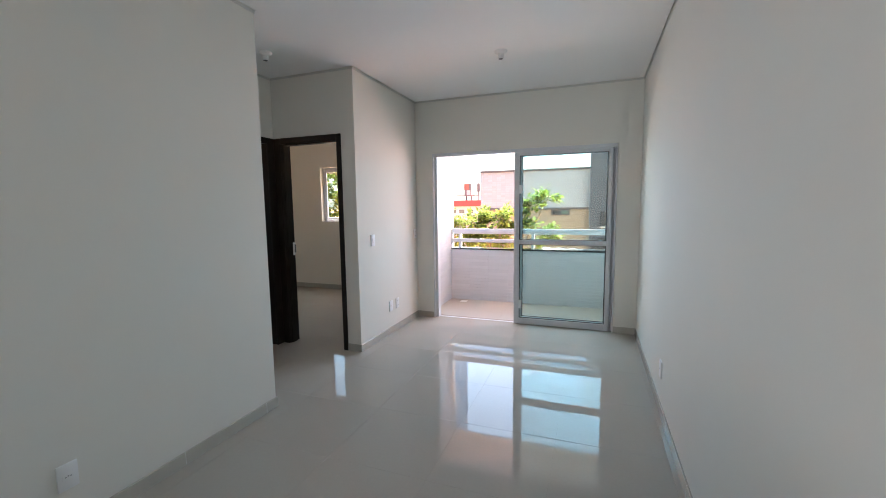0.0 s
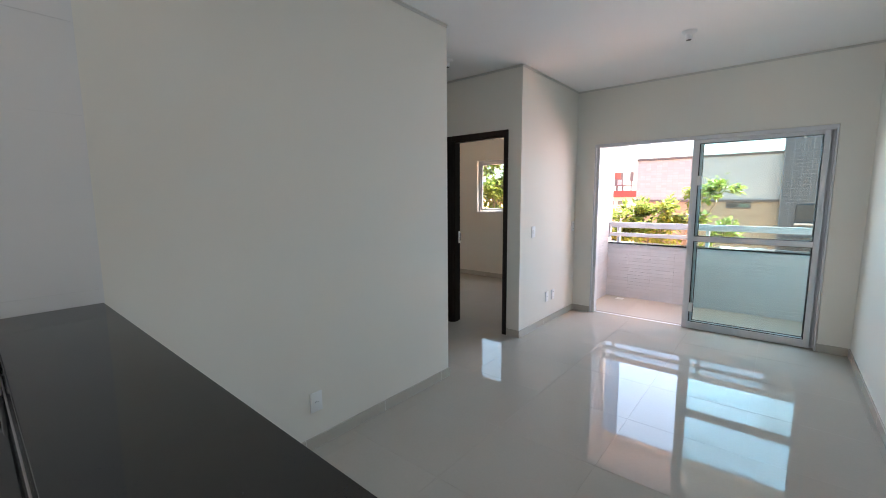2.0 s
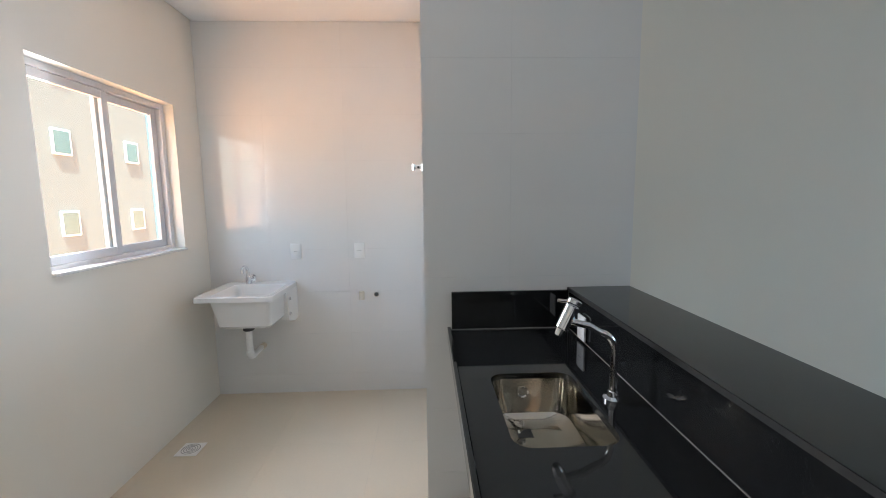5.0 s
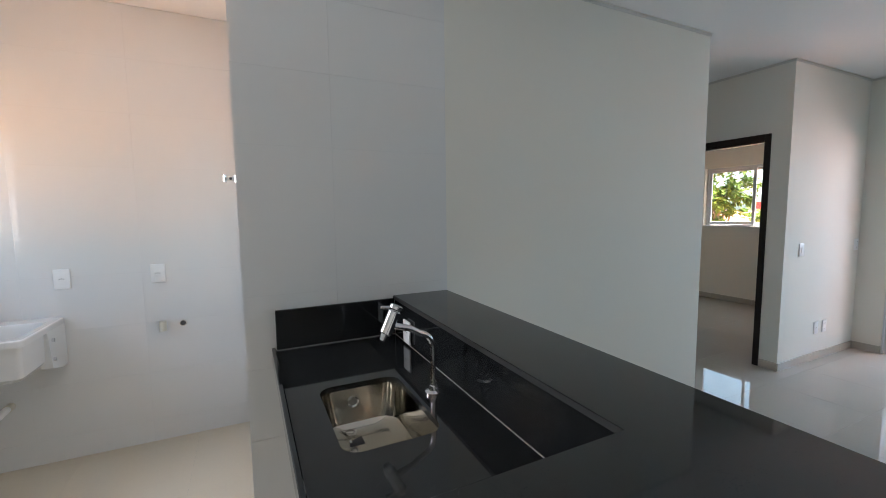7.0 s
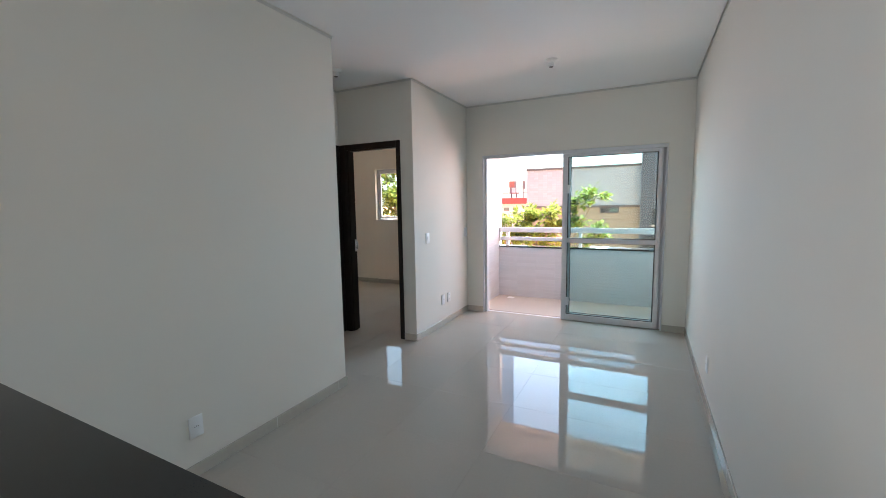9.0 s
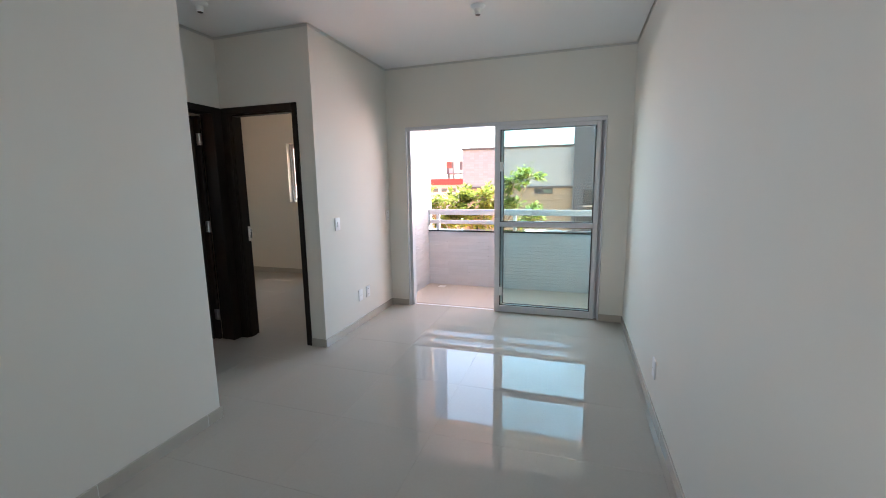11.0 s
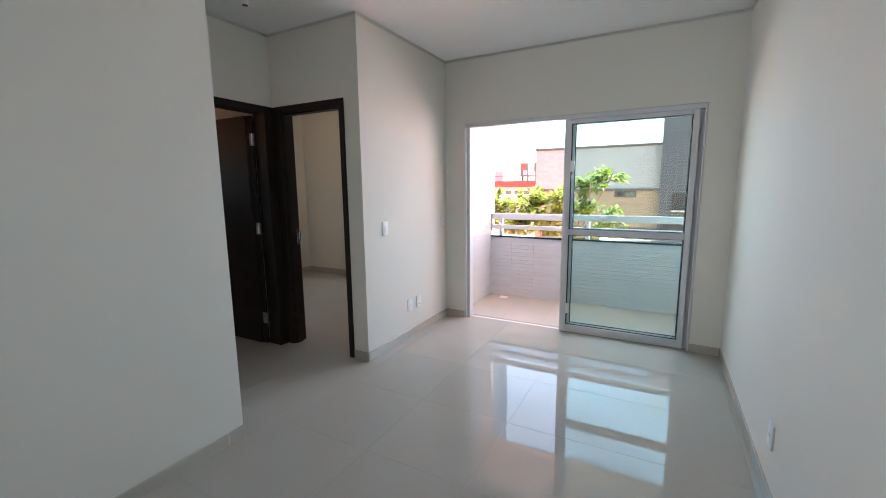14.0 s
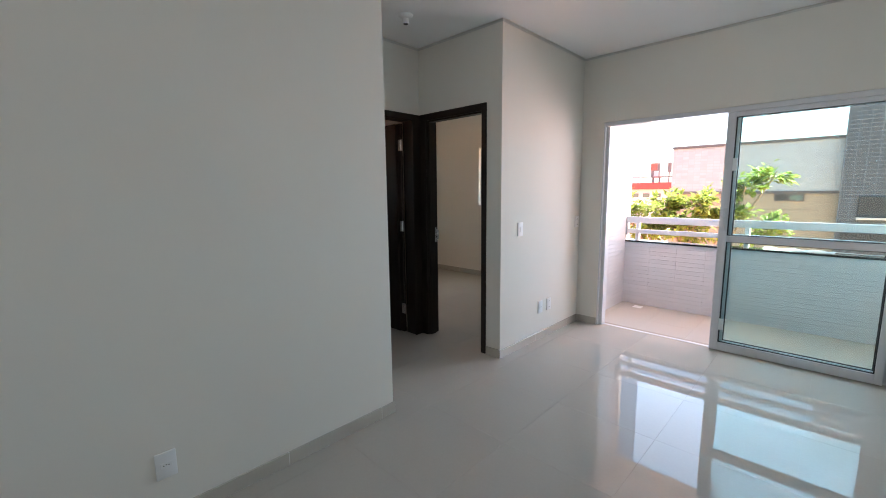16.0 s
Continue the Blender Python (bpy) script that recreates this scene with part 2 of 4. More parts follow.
LEAF = leaf_mat()
BARK = mat("bark", (0.20, 0.16, 0.12), rough=0.85, vary=0.25, scale=6, grain=0.2, grain_scale=50, bump=0.8, bump_scale=25)
CLAY = mat("red_clay_ground", (0.60, 0.27, 0.135), rough=0.9, vary=0.18, scale=0.35, grain=0.12, grain_scale=8, bump=0.6, bump_scale=6)


# ---- mesh helpers ----
def box(bm, x0, x1, y0, y1, z0, z1, bevel=0.0, seg=1):
    r = bmesh.ops.create_cube(bm, size=1.0)
    vs = r["verts"]
    for v in vs:
        v.co = Vector((x0 + (v.co.x + 0.5) * (x1 - x0), y0 + (v.co.y + 0.5) * (y1 - y0), z0 + (v.co.z + 0.5) * (z1 - z0)))
    if bevel:
        es = {e for v in vs for e in v.link_edges}
        bmesh.ops.bevel(bm, geom=list(es), offset=bevel, segments=seg, affect="EDGES", profile=0.5)
    return bm


def nbox(*a, **k):
    return box(bmesh.new(), *a, **k)


def cyl(bm, p, q, r, r2=None, n=20):
    """A capped round bar from p to q."""
    p, q = Vector(p), Vector(q)
    d = q - p
    m = Matrix.Translation((p + q) / 2) @ d.to_track_quat("Z", "Y").to_matrix().to_4x4()
    bmesh.ops.create_cone(bm, cap_ends=True, segments=n, radius1=r, radius2=r if r2 is None else r2, depth=d.length, matrix=m)
    return bm


def lathe(bm, profile, at, axis=(0, 0, 1), n=28):
    """A turned shape: profile of (radius, height) pairs about an axis."""
    m = Matrix.Translation(at) @ Vector(axis).to_track_quat("Z", "Y").to_matrix().to_4x4()
    rings = []
    for r, h in profile:
        rings.append([bm.verts.new(m @ Vector((r * math.cos(2 * math.pi * k / n), r * math.sin(2 * math.pi * k / n), h))) for k in range(n)])
    for a, b in zip(rings, rings[1:]):
        for k in range(n):
            bm.faces.new((a[k], a[(k + 1) % n], b[(k + 1) % n], b[k]))
    bm.faces.new(rings[0][::-1])
    bm.faces.new(rings[-1])
    return bm


def tube(bm, pts, r, n=14):
    """A round pipe along a line of points; r may change along it."""
    pts = [Vector(p) for p in pts]
    rr = r if isinstance(r, (list, tuple)) else [r] * len(pts)
    rings, side = [], None
    for i, p in enumerate(pts):
        d = (pts[min(i + 1, len(pts) - 1)] - pts[max(i - 1, 0)]).normalized()
        if side is None:
            side = d.orthogonal().normalized()
        side = (side - d * side.dot(d)).normalized()
        up = d.cross(side)
        rings.append([bm.verts.new(p + rr[i] * (math.cos(2 * math.pi * k / n) * side + math.sin(2 * math.pi * k / n) * up)) for k in range(n)])
    for a, b in zip(rings, rings[1:]):
        for k in range(n):
            bm.faces.new((a[k], a[(k + 1) % n], b[(k + 1) % n], b[k]))
    bm.faces.new(rings[0][::-1])
    bm.faces.new(rings[-1])
    return bm


def mesh_of(name, bm, material, smooth=False):
    bmesh.ops.recalc_face_normals(bm, faces=bm.faces)
    me = bpy.data.meshes.new(name)
    bm.to_mesh(me)
    bm.free()
    me.materials.append(material)
    if smooth:
        for p in me.polygons:
            p.use_smooth = True
        me.set_sharp_from_angle(angle=radians(35))
    return me


def part(name, bm, material, parent=None, label="", smooth=False):
    ob = new(name, mesh_of(name, bm, material, smooth))
    if parent is not None:
        ob.parent = parent
        ob.matrix_parent_inverse = parent.matrix_basis.inverted()
    return tagged(ob, label)


def thing(name, at, label, category, group="", kind=""):
    ob = new(name)
    ob.empty_display_size = 0.05
    ob.matrix_basis = Matrix.Translation(at)
    return tagged(ob, label, category, group, kind)


def piece(name, me, parent, at):
    ob = new(name, me)
    ob.parent = parent
    ob.matrix_parent_inverse = parent.matrix_basis.inverted()
    ob.matrix_basis = Matrix.Translation(at)
    return ob


def structure(name, bm, material, label, category, smooth=False):
    ob = new(name, mesh_of(name, bm, material, smooth))
    return tagged(ob, label, category, "", "structure")


def cells(u0, u1, v0, v1, holes):
    """Rectangles that fill a wall face round its holes (u0, u1, v0, v1)."""
    us = sorted({u0, u1, *[h[0] for h in holes], *[h[1] for h in holes]})
    for a, b in zip(us, us[1:]):
        vs = [v0]
        for h in sorted(holes, key=lambda h: h[2]):
            if h[0] < b - 1e-6 and h[1] > a + 1e-6:
                vs += [h[2], h[3]]
        vs.append(v1)
        for c, d in zip(vs[::2], vs[1::2]):
            if d - c > 1e-4:
                yield a, b, c, d


def wall_along_y(name, x0, x1, y0, y1, z0, z1, material=None, holes=(), label="off-white painted plaster wall, smooth and clean"):
    bm = bmesh.new()
    for a, b, c, d in cells(y0, y1, z0, z1, holes):
        box(bm, x0, x1, a, b, c, d)
    return structure(name, bm, material or PLASTER, label, "wall")


def wall_along_x(name, x0, x1, y0, y1, z0, z1, material=None, holes=(), label="off-white painted plaster wall, smooth and clean"):
    bm = bmesh.new()
    for a, b, c, d in cells(x0, x1, z0, z1, holes):
        box(bm, a, b, y0, y1, c, d)
    return structure(name, bm, material or PLASTER, label, "wall")


# ---- plan ----
XR, XL = 0.60, -2.0          # living room side walls
YB = 4.005                   # wall with the sliding door
TOP, CEILZ = 2.76, 2.73      # slab and hung ceiling
YHALL0, YHALL1, XHALL = 1.419, 2.590, -2.96
YK, XLA, YLA = -3.31, -3.2, -1.69   # kitchen back wall, laundry far wall, laundry side wall
XBED, YBED = -5.38, 5.22

# ---- walls ----
wall_right = wall_along_y("wall_right", XR, XR + 0.15, YK - 0.15, 6.0, -0.15, TOP)
wall_slider = wall_along_x("wall_slider", XL, XR, YB, YB + 0.15, 0, TOP, holes=[(-1.775, 0.37, 0, 2.085)])
wall_living_left = wall_along_y("wall_living_left", XL - 0.12, XL, YHALL1, 5.43, -0.15, TOP)
wall_bedroom_door = wall_along_x("wall_bedroom_door", XBED, XL - 0.12, YHALL1, YHALL1 + 0.12, 0, TOP, holes=[(-2.90, -2.165, 0, 2.115)])
wall_hall_end = wall_along_y("wall_hall_end", XHALL - 0.12, XHALL, YHALL0 - 0.12, YHALL1, 0, TOP, holes=[(1.74, 2.53, 0, 2.115)])
wall_hall_near = wall_along_x("wall_hall_near", XHALL, XL - 0.12, YHALL0 - 0.12, YHALL0, 0, TOP)
wall_kitchen_left = wall_along_y("wall_kitchen_left", XL - 0.12, XL, YLA, YHALL0, 0, TOP)
wall_laundry_side = wall_along_x("wall_laundry_side", XLA - 0.15, XL - 0.12, YLA, YLA + 0.12, 0, TOP)
wall_laundry_far = wall_along_y("wall_laundry_far", XLA - 0.15, XLA, YK - 0.15, YLA, 0, TOP)
wall_kitchen_back = wall_along_x("wall_kitchen_back", XLA, XR, YK - 0.15, YK, 0, TOP, holes=[(-2.91, -1.93, 1.165, 2.105)])
wall_bedroom_window = wall_along_x("wall_bedroom_window", XBED - 0.15, XL - 0.12, YBED, YBED + 0.15, -0.15, TOP, holes=[(-4.36, -2.96, 1.18, 2.12)])
wall_bedroom_left = wall_along_y("wall_bedroom_left", XBED - 0.15, XBED, 0.2, YBED, 0, TOP, holes=[(1.0, 1.5, 1.6, 2.0)])
wall_bathroom_near = wall_along_x("wall_bathroom_near", XBED, XHALL - 0.12, 0.2, 0.32, 0, TOP)
wall_bathroom_side = wall_along_y("wall_bathroom_side", XHALL - 0.12, XHALL, 0.32, YHALL0 - 0.12, 0, TOP)

slab = structure("ceiling_slab", nbox(XBED - 0.15, XR + 0.15, YK - 0.15, 5.37, TOP, TOP + 0.2), CEIL, "white painted concrete slab above the hung ceiling", "ceiling")
GAP = 0.012
bm = bmesh.new()
for x0, x1, y0, y1 in ((XL + GAP, XR - GAP, YK + GAP, YB - GAP), (XHALL + GAP, XL + GAP, YHALL0 + GAP, YHALL1 - GAP),
                       (XLA + GAP, XL + GAP, YK + GAP, YLA - GAP), (XBED + GAP, XL - 0.12 - GAP, YHALL1 + 0.12 + GAP, YBED - GAP),
                       (XBED + GAP, XHALL - 0.12 - GAP, 0.32 + GAP, YHALL1 - GAP)):
    box(bm, x0, x1, y0, y1, CEILZ, CEILZ + 0.012)
ceiling = structure("ceiling", bm, CEIL, "white hung plaster ceiling with a dark shadow gap along the walls", "ceiling")

# Edge profile darker than the walls: the ceiling recess's shade is in its colour.
TRIM = mat("trim_gap_shade_paint", (0.66, 0.645, 0.60), rough=0.6, vary=0.04, scale=4)
for x0, x1, y0, y1 in ((XL, XR, YB - 0.004, YB), (XR - 0.004, XR, YK, YB - 0.004), (XL, XL + 0.004, YHALL1 - 0.004, YB - 0.004), (XHALL, XL, YHALL1 - 0.004, YHALL1),
                       (XHALL, XHALL + 0.004, YHALL0, YHALL1 - 0.004), (XL, XL + 0.004, -0.725, YHALL0 + 0.004), (XHALL + 0.004, XL, YHALL0, YHALL0 + 0.004)):
    structure("trim", nbox(x0, x1, y0, y1, CEILZ - 0.019, CEILZ - 0.0005), TRIM, "narrow edge profile between wall and ceiling, greyed for the shade of the gap", "trim")

floor = structure("floor", nbox(XBED - 0.15, XR + 0.15, YK - 0.15, YB + 0.15, -0.20, -0.0015), GROUT, "polished beige porcelain tile floor with thin dark joints", "floor")
floor_bed = structure("floor_bedroom", nbox(XBED - 0.15, XL - 0.12, YB + 0.15, YBED + 0.15, -0.20, -0.0015), GROUT, "polished beige porcelain tile floor in the bedroom", "floor")

# ---- skirting ----
def skirt(x0, x1, y0, y1):
    """A skirting run: a grout bed with cut porcelain strips set 1 mm proud of it."""
    e = 0.001
    along_x = x1 - x0 > y1 - y0
    bed = structure("baseboard", nbox(x0 + (0 if along_x else e), x1 - (0 if along_x else e), y0 + (e if along_x else 0), y1 - (e if along_x else 0), 0.0, 0.071), TILEGROUT, "beige porcelain skirting strip along the wall", "baseboard")
    a, b = (x0, x1) if along_x else (y0, y1)
    k = math.floor((a - 0.1) / 0.611) * 0.611 + 0.1
    while k < b:
        s, t = max(a, k), min(b, k + 0.6092)
        if t - s > 0.01:
            bm = nbox(s, t, y0, y1, 0.0, 0.072, bevel=0.0015) if along_x else nbox(x0, x1, s, t, 0.0, 0.072, bevel=0.0015)
            part("strip", bm, SKIRT, bed)
        k += 0.611
    return bed


T = 0.011
skirt(XL, XL + T, -0.75, YHALL0 + T)
skirt(XHALL, XL, YHALL0, YHALL0 + T)
skirt(XL, XL + T, YHALL1 - T, YB)
skirt(-2.145, XL, YHALL1 - T, YHALL1)
skirt(XL + T, -1.775, YB - T, YB)
skirt(0.37, XR - T, YB - T, YB)
skirt(XR - T, XR, YK, YB)
skirt(XBED, XL - 0.12, YBED - T, YBED)
skirt(XBED, XBED + T, YHALL1 + 0.12, YBED - T)
skirt(XL - 0.12 - T, XL - 0.12, YHALL1 + 0.12, YBED - T)


# ---- doors ----
def rose_handle(parent, x, y, z, along, out):
    """A chrome lever handle: rose, neck and lever. along, out: unit directions."""
    p, a, o = Vector((x, y, z)), Vector(along), Vector(out)
    bm = bmesh.new()
    cyl(bm, p, p + o * 0.010, 0.024)
    cyl(bm, p, p + o * 0.045, 0.009)
    tube(bm, [p + o * 0.045, p + o * 0.050 + a * 0.02, p + o * 0.050 + a * 0.11], [0.009, 0.009, 0.007])
    return part("handle", bm, CHROME, parent, "chrome lever handle", True)


def hinge(parent, x, y, z, nx, ny):
    bm = bmesh.new()
    box(bm, x - 0.034 * abs(nx) - 0.0025, x + 0.034 * abs(nx) + 0.0025, y - 0.030 * abs(ny) - 0.0025, y + 0.030 * abs(ny) + 0.0025, z - 0.052, z + 0.052)
    for k in range(3):
        cyl(bm, (x, y, z - 0.049 + k * 0.034), (x, y, z - 0.017 + k * 0.033), 0.0115, n=12)
    return part("hinge", bm, CHROME, parent, "chrome butt hinge", True)


# bedroom doorway: lining through the wall, casings on the hall side, leaf folded back inside the bedroom
door_1 = thing("door_1", (-2.53, YHALL1 + 0.06, 0), "dark-stained wooden bedroom door standing open in its frame", "door", "", "structure")
y0, y1 = YHALL1 - 0.014, YHALL1 + 0.134
part("jamb", nbox(-2.90, -2.865, YHALL1, y1, 0, 2.08, bevel=0.002), WOOD, door_1)
part("jamb", nbox(-2.20, -2.165, YHALL1, y1, 0, 2.08, bevel=0.002), WOOD, door_1)
part("head", nbox(-2.90, -2.165, YHALL1, y1, 2.08, 2.115, bevel=0.002), WOOD, door_1)
part("stop", nbox(-2.865, -2.853, YHALL1 + 0.02, YHALL1 + 0.085, 0, 2.068), WOOD, door_1)
part("stop", nbox(-2.853, -2.212, YHALL1 + 0.02, YHALL1 + 0.085, 2.066, 2.08), WOOD, door_1)
part("casing", nbox(-2.9455, -2.872, y0, YHALL1, 0, 2.135, bevel=0.004), WOOD, door_1)
part("casing", nbox(-2.198, -2.147, y0, YHALL1, 0, 2.135, bevel=0.004), WOOD, door_1)
part("casing", nbox(-2.872, -2.198, y0, YHALL1, 2.076, 2.135, bevel=0.004), WOOD, door_1)
leaf = part("leaf", nbox(-2.198, -2.163, y1 + 0.004, y1 + 0.664, 0.008, 2.07, bevel=0.002), WOOD, door_1)
rose_handle(leaf, -2.198, y1 + 0.60, 1.0, (0, -1, 0), (-1, 0, 0))
bm = nbox(-2.866, -2.862, YHALL1 + 0.100, YHALL1 + 0.128, 0.93, 1.07, bevel=0.001)
box(bm, -2.868, -2.855, YHALL1 + 0.126, YHALL1 + 0.146, 0.955, 1.045, bevel=0.003, seg=2)
part("strike_plate", bm, CHROME, door_1, "chrome strike plate on the jamb", True)

# doorway in the hall's end wall, leaf swung into the next room
door_2 = thing("door_2", (XHALL - 0.06, 2.13, 0), "dark-stained wooden hall door swung open on chrome hinges", "door", "", "structure")
x0, x1 = XHALL - 0.134, XHALL + 0.014
part("jamb", nbox(x0, XHALL, 2.495, 2.53, 0, 2.08, bevel=0.002), WOOD, door_2)
part("jamb", nbox(x0, XHALL, 1.74, 1.775, 0, 2.08, bevel=0.002), WOOD, door_2)
part("head", nbox(x0, XHALL, 1.74, 2.53, 2.08, 2.115, bevel=0.002), WOOD, door_2)
part("casing", nbox(XHALL, x1, 2.488, YHALL1 - 0.0005, 0, 2.135, bevel=0.003), WOOD, door_2)
part("casing", nbox(XHALL, x1, 1.717, 1.782, 0, 2.135, bevel=0.004), WOOD, door_2)
part("casing", nbox(XHALL, x1, 1.782, 2.488, 2.076, 2.135, bevel=0.004), WOOD, door_2)
leaf = part("leaf", nbox(x0 - 0.755, x0 - 0.056, 2.448, 2.484, 0.008, 2.066, bevel=0.002), WOOD, door_2)
part("rebate_edge", nbox(x0 - 0.056, x0 - 0.004, 2.466, 2.4945, 0.008, 2.066), WOOD, leaf, "shaded rebated hinge edge")
rose_handle(leaf, x0 - 0.69, 2.448, 1.0, (1, 0, 0), (0, -1, 0))
for z in (1.865, 1.087, 0.252):
    hinge(door_2, x0 - 0.006, 2.468, z, 1, 0)

# ---- sliding door to the balcony ----
slider = thing("window_1", (-0.70, YB + 0.07, 0), "white aluminium sliding balcony door with green-tinted glass, half open", "sliding door", "", "structure")
fx0, fx1, fz = -1.772, 0.367, 2.082
for side, a, b in ((1, fx0, fx0 + 0.014), (-1, fx1 - 0.014, fx1)):
    jamb = part("frame_jamb", nbox(a, b, YB - 0.006, YB + 0.118, 0, fz, bevel=0.002), ALU, slider)
    c = b if side > 0 else a
    part("track_channel", nbox(min(c, c + side * 0.034), max(c, c + side * 0.034), YB + (0.030 if side > 0 else 0.078), YB + 0.118, 0, fz - 0.04), ALU, jamb)
part("frame_head", nbox(fx0 + 0.014, fx1 - 0.014, YB - 0.006, YB + 0.118, fz - 0.040, fz, bevel=0.002), ALU, slider)
part("sill_track", nbox(fx0 + 0.014, fx1 - 0.014, YB + 0.066, YB + 0.100, -0.001, 0.0022), ALU, slider)


def sash(parent, xa, xb, yc, z0, z1, mid):
    """A glazed sliding sash with a middle rail."""
    h = 0.020
    s = part("sash", nbox(xa, xa + 0.060, yc - h, yc + h, z0, z1, bevel=0.003), ALU, parent)
    part("stile", nbox(xb - 0.046, xb, yc - h, yc + h, z0, z1, bevel=0.003), ALU, s)
    part("rail", nbox(xa + 0.060, xb - 0.046, yc - h, yc + h, z1 - 0.040, z1, bevel=0.003), ALU, s)
    part("rail", nbox(xa + 0.060, xb - 0.046, yc - h, yc + h, z0, z0 + 0.072, bevel=0.003), ALU, s)
    part("rail", nbox(xa + 0.060, xb - 0.046, yc - h, yc + h, mid - 0.027, mid + 0.027, bevel=0.003), ALU, s)
    bm = bmesh.new()
    for za, zb in ((z0 + 0.072, mid - 0.027), (mid + 0.027, z1 - 0.040)):
        for a, b, c, d in ((xa + 0.060, xa + 0.068, za, zb), (xb - 0.053, xb - 0.046, za, zb), (xa + 0.068, xb - 0.053, za, za + 0.006), (xa + 0.068, xb - 0.053, zb - 0.006, zb)):
            box(bm, a, b, yc - 0.008, yc + 0.008, c, d)
    part("glazing_seal", bm, ALUDARK, s, "black rubber glazing seal")
    for za, zb in ((z0 + 0.076, mid - 0.031), (mid + 0.031, z1 - 0.044)):
        g = part("pane", nbox(xa + 0.064, xb - 0.050, yc - 0.0025, yc + 0.0025, za, zb), GLASS, s, "green-tinted glass pane")
        g.visible_shadow = False
    return s


s1 = sash(slider, -0.748, 0.322, YB + 0.045, 0.004, fz - 0.036, 0.998)
bm = nbox(-0.738, -0.702, YB + 0.010, YB + 0.025, 1.06, 1.26, bevel=0.006, seg=2)
box(bm, -0.728, -0.712, YB + 0.004, YB + 0.012, 1.09, 1.23, bevel=0.003)
part("pull", bm, ALU, s1, "grey pull handle on the stile")
s2 = sash(slider, -0.722, 0.318, YB + 0.090, 0.012, fz - 0.036, 0.998)
for z in (1.62, 0.24):
    part("bumper", nbox(-0.690, -0.655, YB + 0.026, YB + 0.042, z - 0.05, z + 0.05, bevel=0.003), PLASTIC, s1, "white plastic bumper")

# ---- bedroom and laundry windows ----
def window(name, xa, xb, yin, yout, z0, z1, label, inner):
    """A two-sash sliding window in a white reveal. inner: +1 if the room lies on the +y side of it."""
    w = thing(name, ((xa + xb) / 2, (yin + yout) / 2, z0), label, "window", "", "structure")
    ym = yin + (yout - yin) * 0.62
    d = 0.030
    part("window_frame", nbox(xa, xa + 0.034, ym - d, ym + d, z0, z1, bevel=0.002), RAILPAINT, w)
    part("window_frame", nbox(xb - 0.034, xb, ym - d, ym + d, z0, z1, bevel=0.002), RAILPAINT, w)
    part("window_frame", nbox(xa + 0.034, xb - 0.034, ym - d, ym + d, z1 - 0.034, z1, bevel=0.002), RAILPAINT, w)
    part("window_frame", nbox(xa + 0.034, xb - 0.034, ym - d, ym + d, z0, z0 + 0.034, bevel=0.002), RAILPAINT, w)
    xm = (xa + xb) / 2
    for a, b, yy in ((xa + 0.036, xm + 0.028, ym - 0.014), (xm - 0.028, xb - 0.036, ym + 0.014)):
        s = part("sash", nbox(a, a + 0.042, yy - 0.011, yy + 0.011, z0 + 0.036, z1 - 0.036, bevel=0.002), RAILPAINT, w)
        part("stile", nbox(b - 0.042, b, yy - 0.011, yy + 0.011, z0 + 0.036, z1 - 0.036, bevel=0.002), RAILPAINT, s)
        part("rail", nbox(a + 0.042, b - 0.042, yy - 0.011, yy + 0.011, z1 - 0.078, z1 - 0.036, bevel=0.002), RAILPAINT, s)
        part("rail", nbox(a + 0.042, b - 0.042, yy - 0.011, yy + 0.011, z0 + 0.036, z0 + 0.078, bevel=0.002), RAILPAINT, s)
        g = part("pane", nbox(a + 0.040, b - 0.040, yy - 0.002, yy + 0.002, z0 + 0.076, z1 - 0.076), CLEAR, s, "clear glass pane")
        g.visible_shadow = False
    ya, yb = sorted((yin + 0.018 * inner, ym - d * (1 if ym > yin else -1)))
    part("window_sill", nbox(xa - 0.0, xb + 0.0, ya, yb, z0 - 0.001, z0 + 0.014, bevel=0.002), CERAMIC, w, "white stone window sill")
    return w


window("window_2", -4.36, -2.96, YBED, YBED + 0.15, 1.18, 2.12, "white aluminium sliding bedroom window with clear glass", -1)
window("window_3", -2.91, -1.93, YK, YK - 0.15, 1.165, 2.105, "white aluminium sliding laundry window with clear glass", 1)

# ---- kitchen: peninsula with a raised bar ----
bar_wall = structure("wall_bar", nbox(XL, -0.560, -1.00, -0.86, 0, 1.044), PLASTER, "low plastered wall under the granite bar", "wall")
bar_wall_end = structure("wall_bar_end", nbox(-0.560, -0.44, -1.56, -0.86, 0, 1.044), PLASTER, "low plastered end wall under the granite bar", "wall")


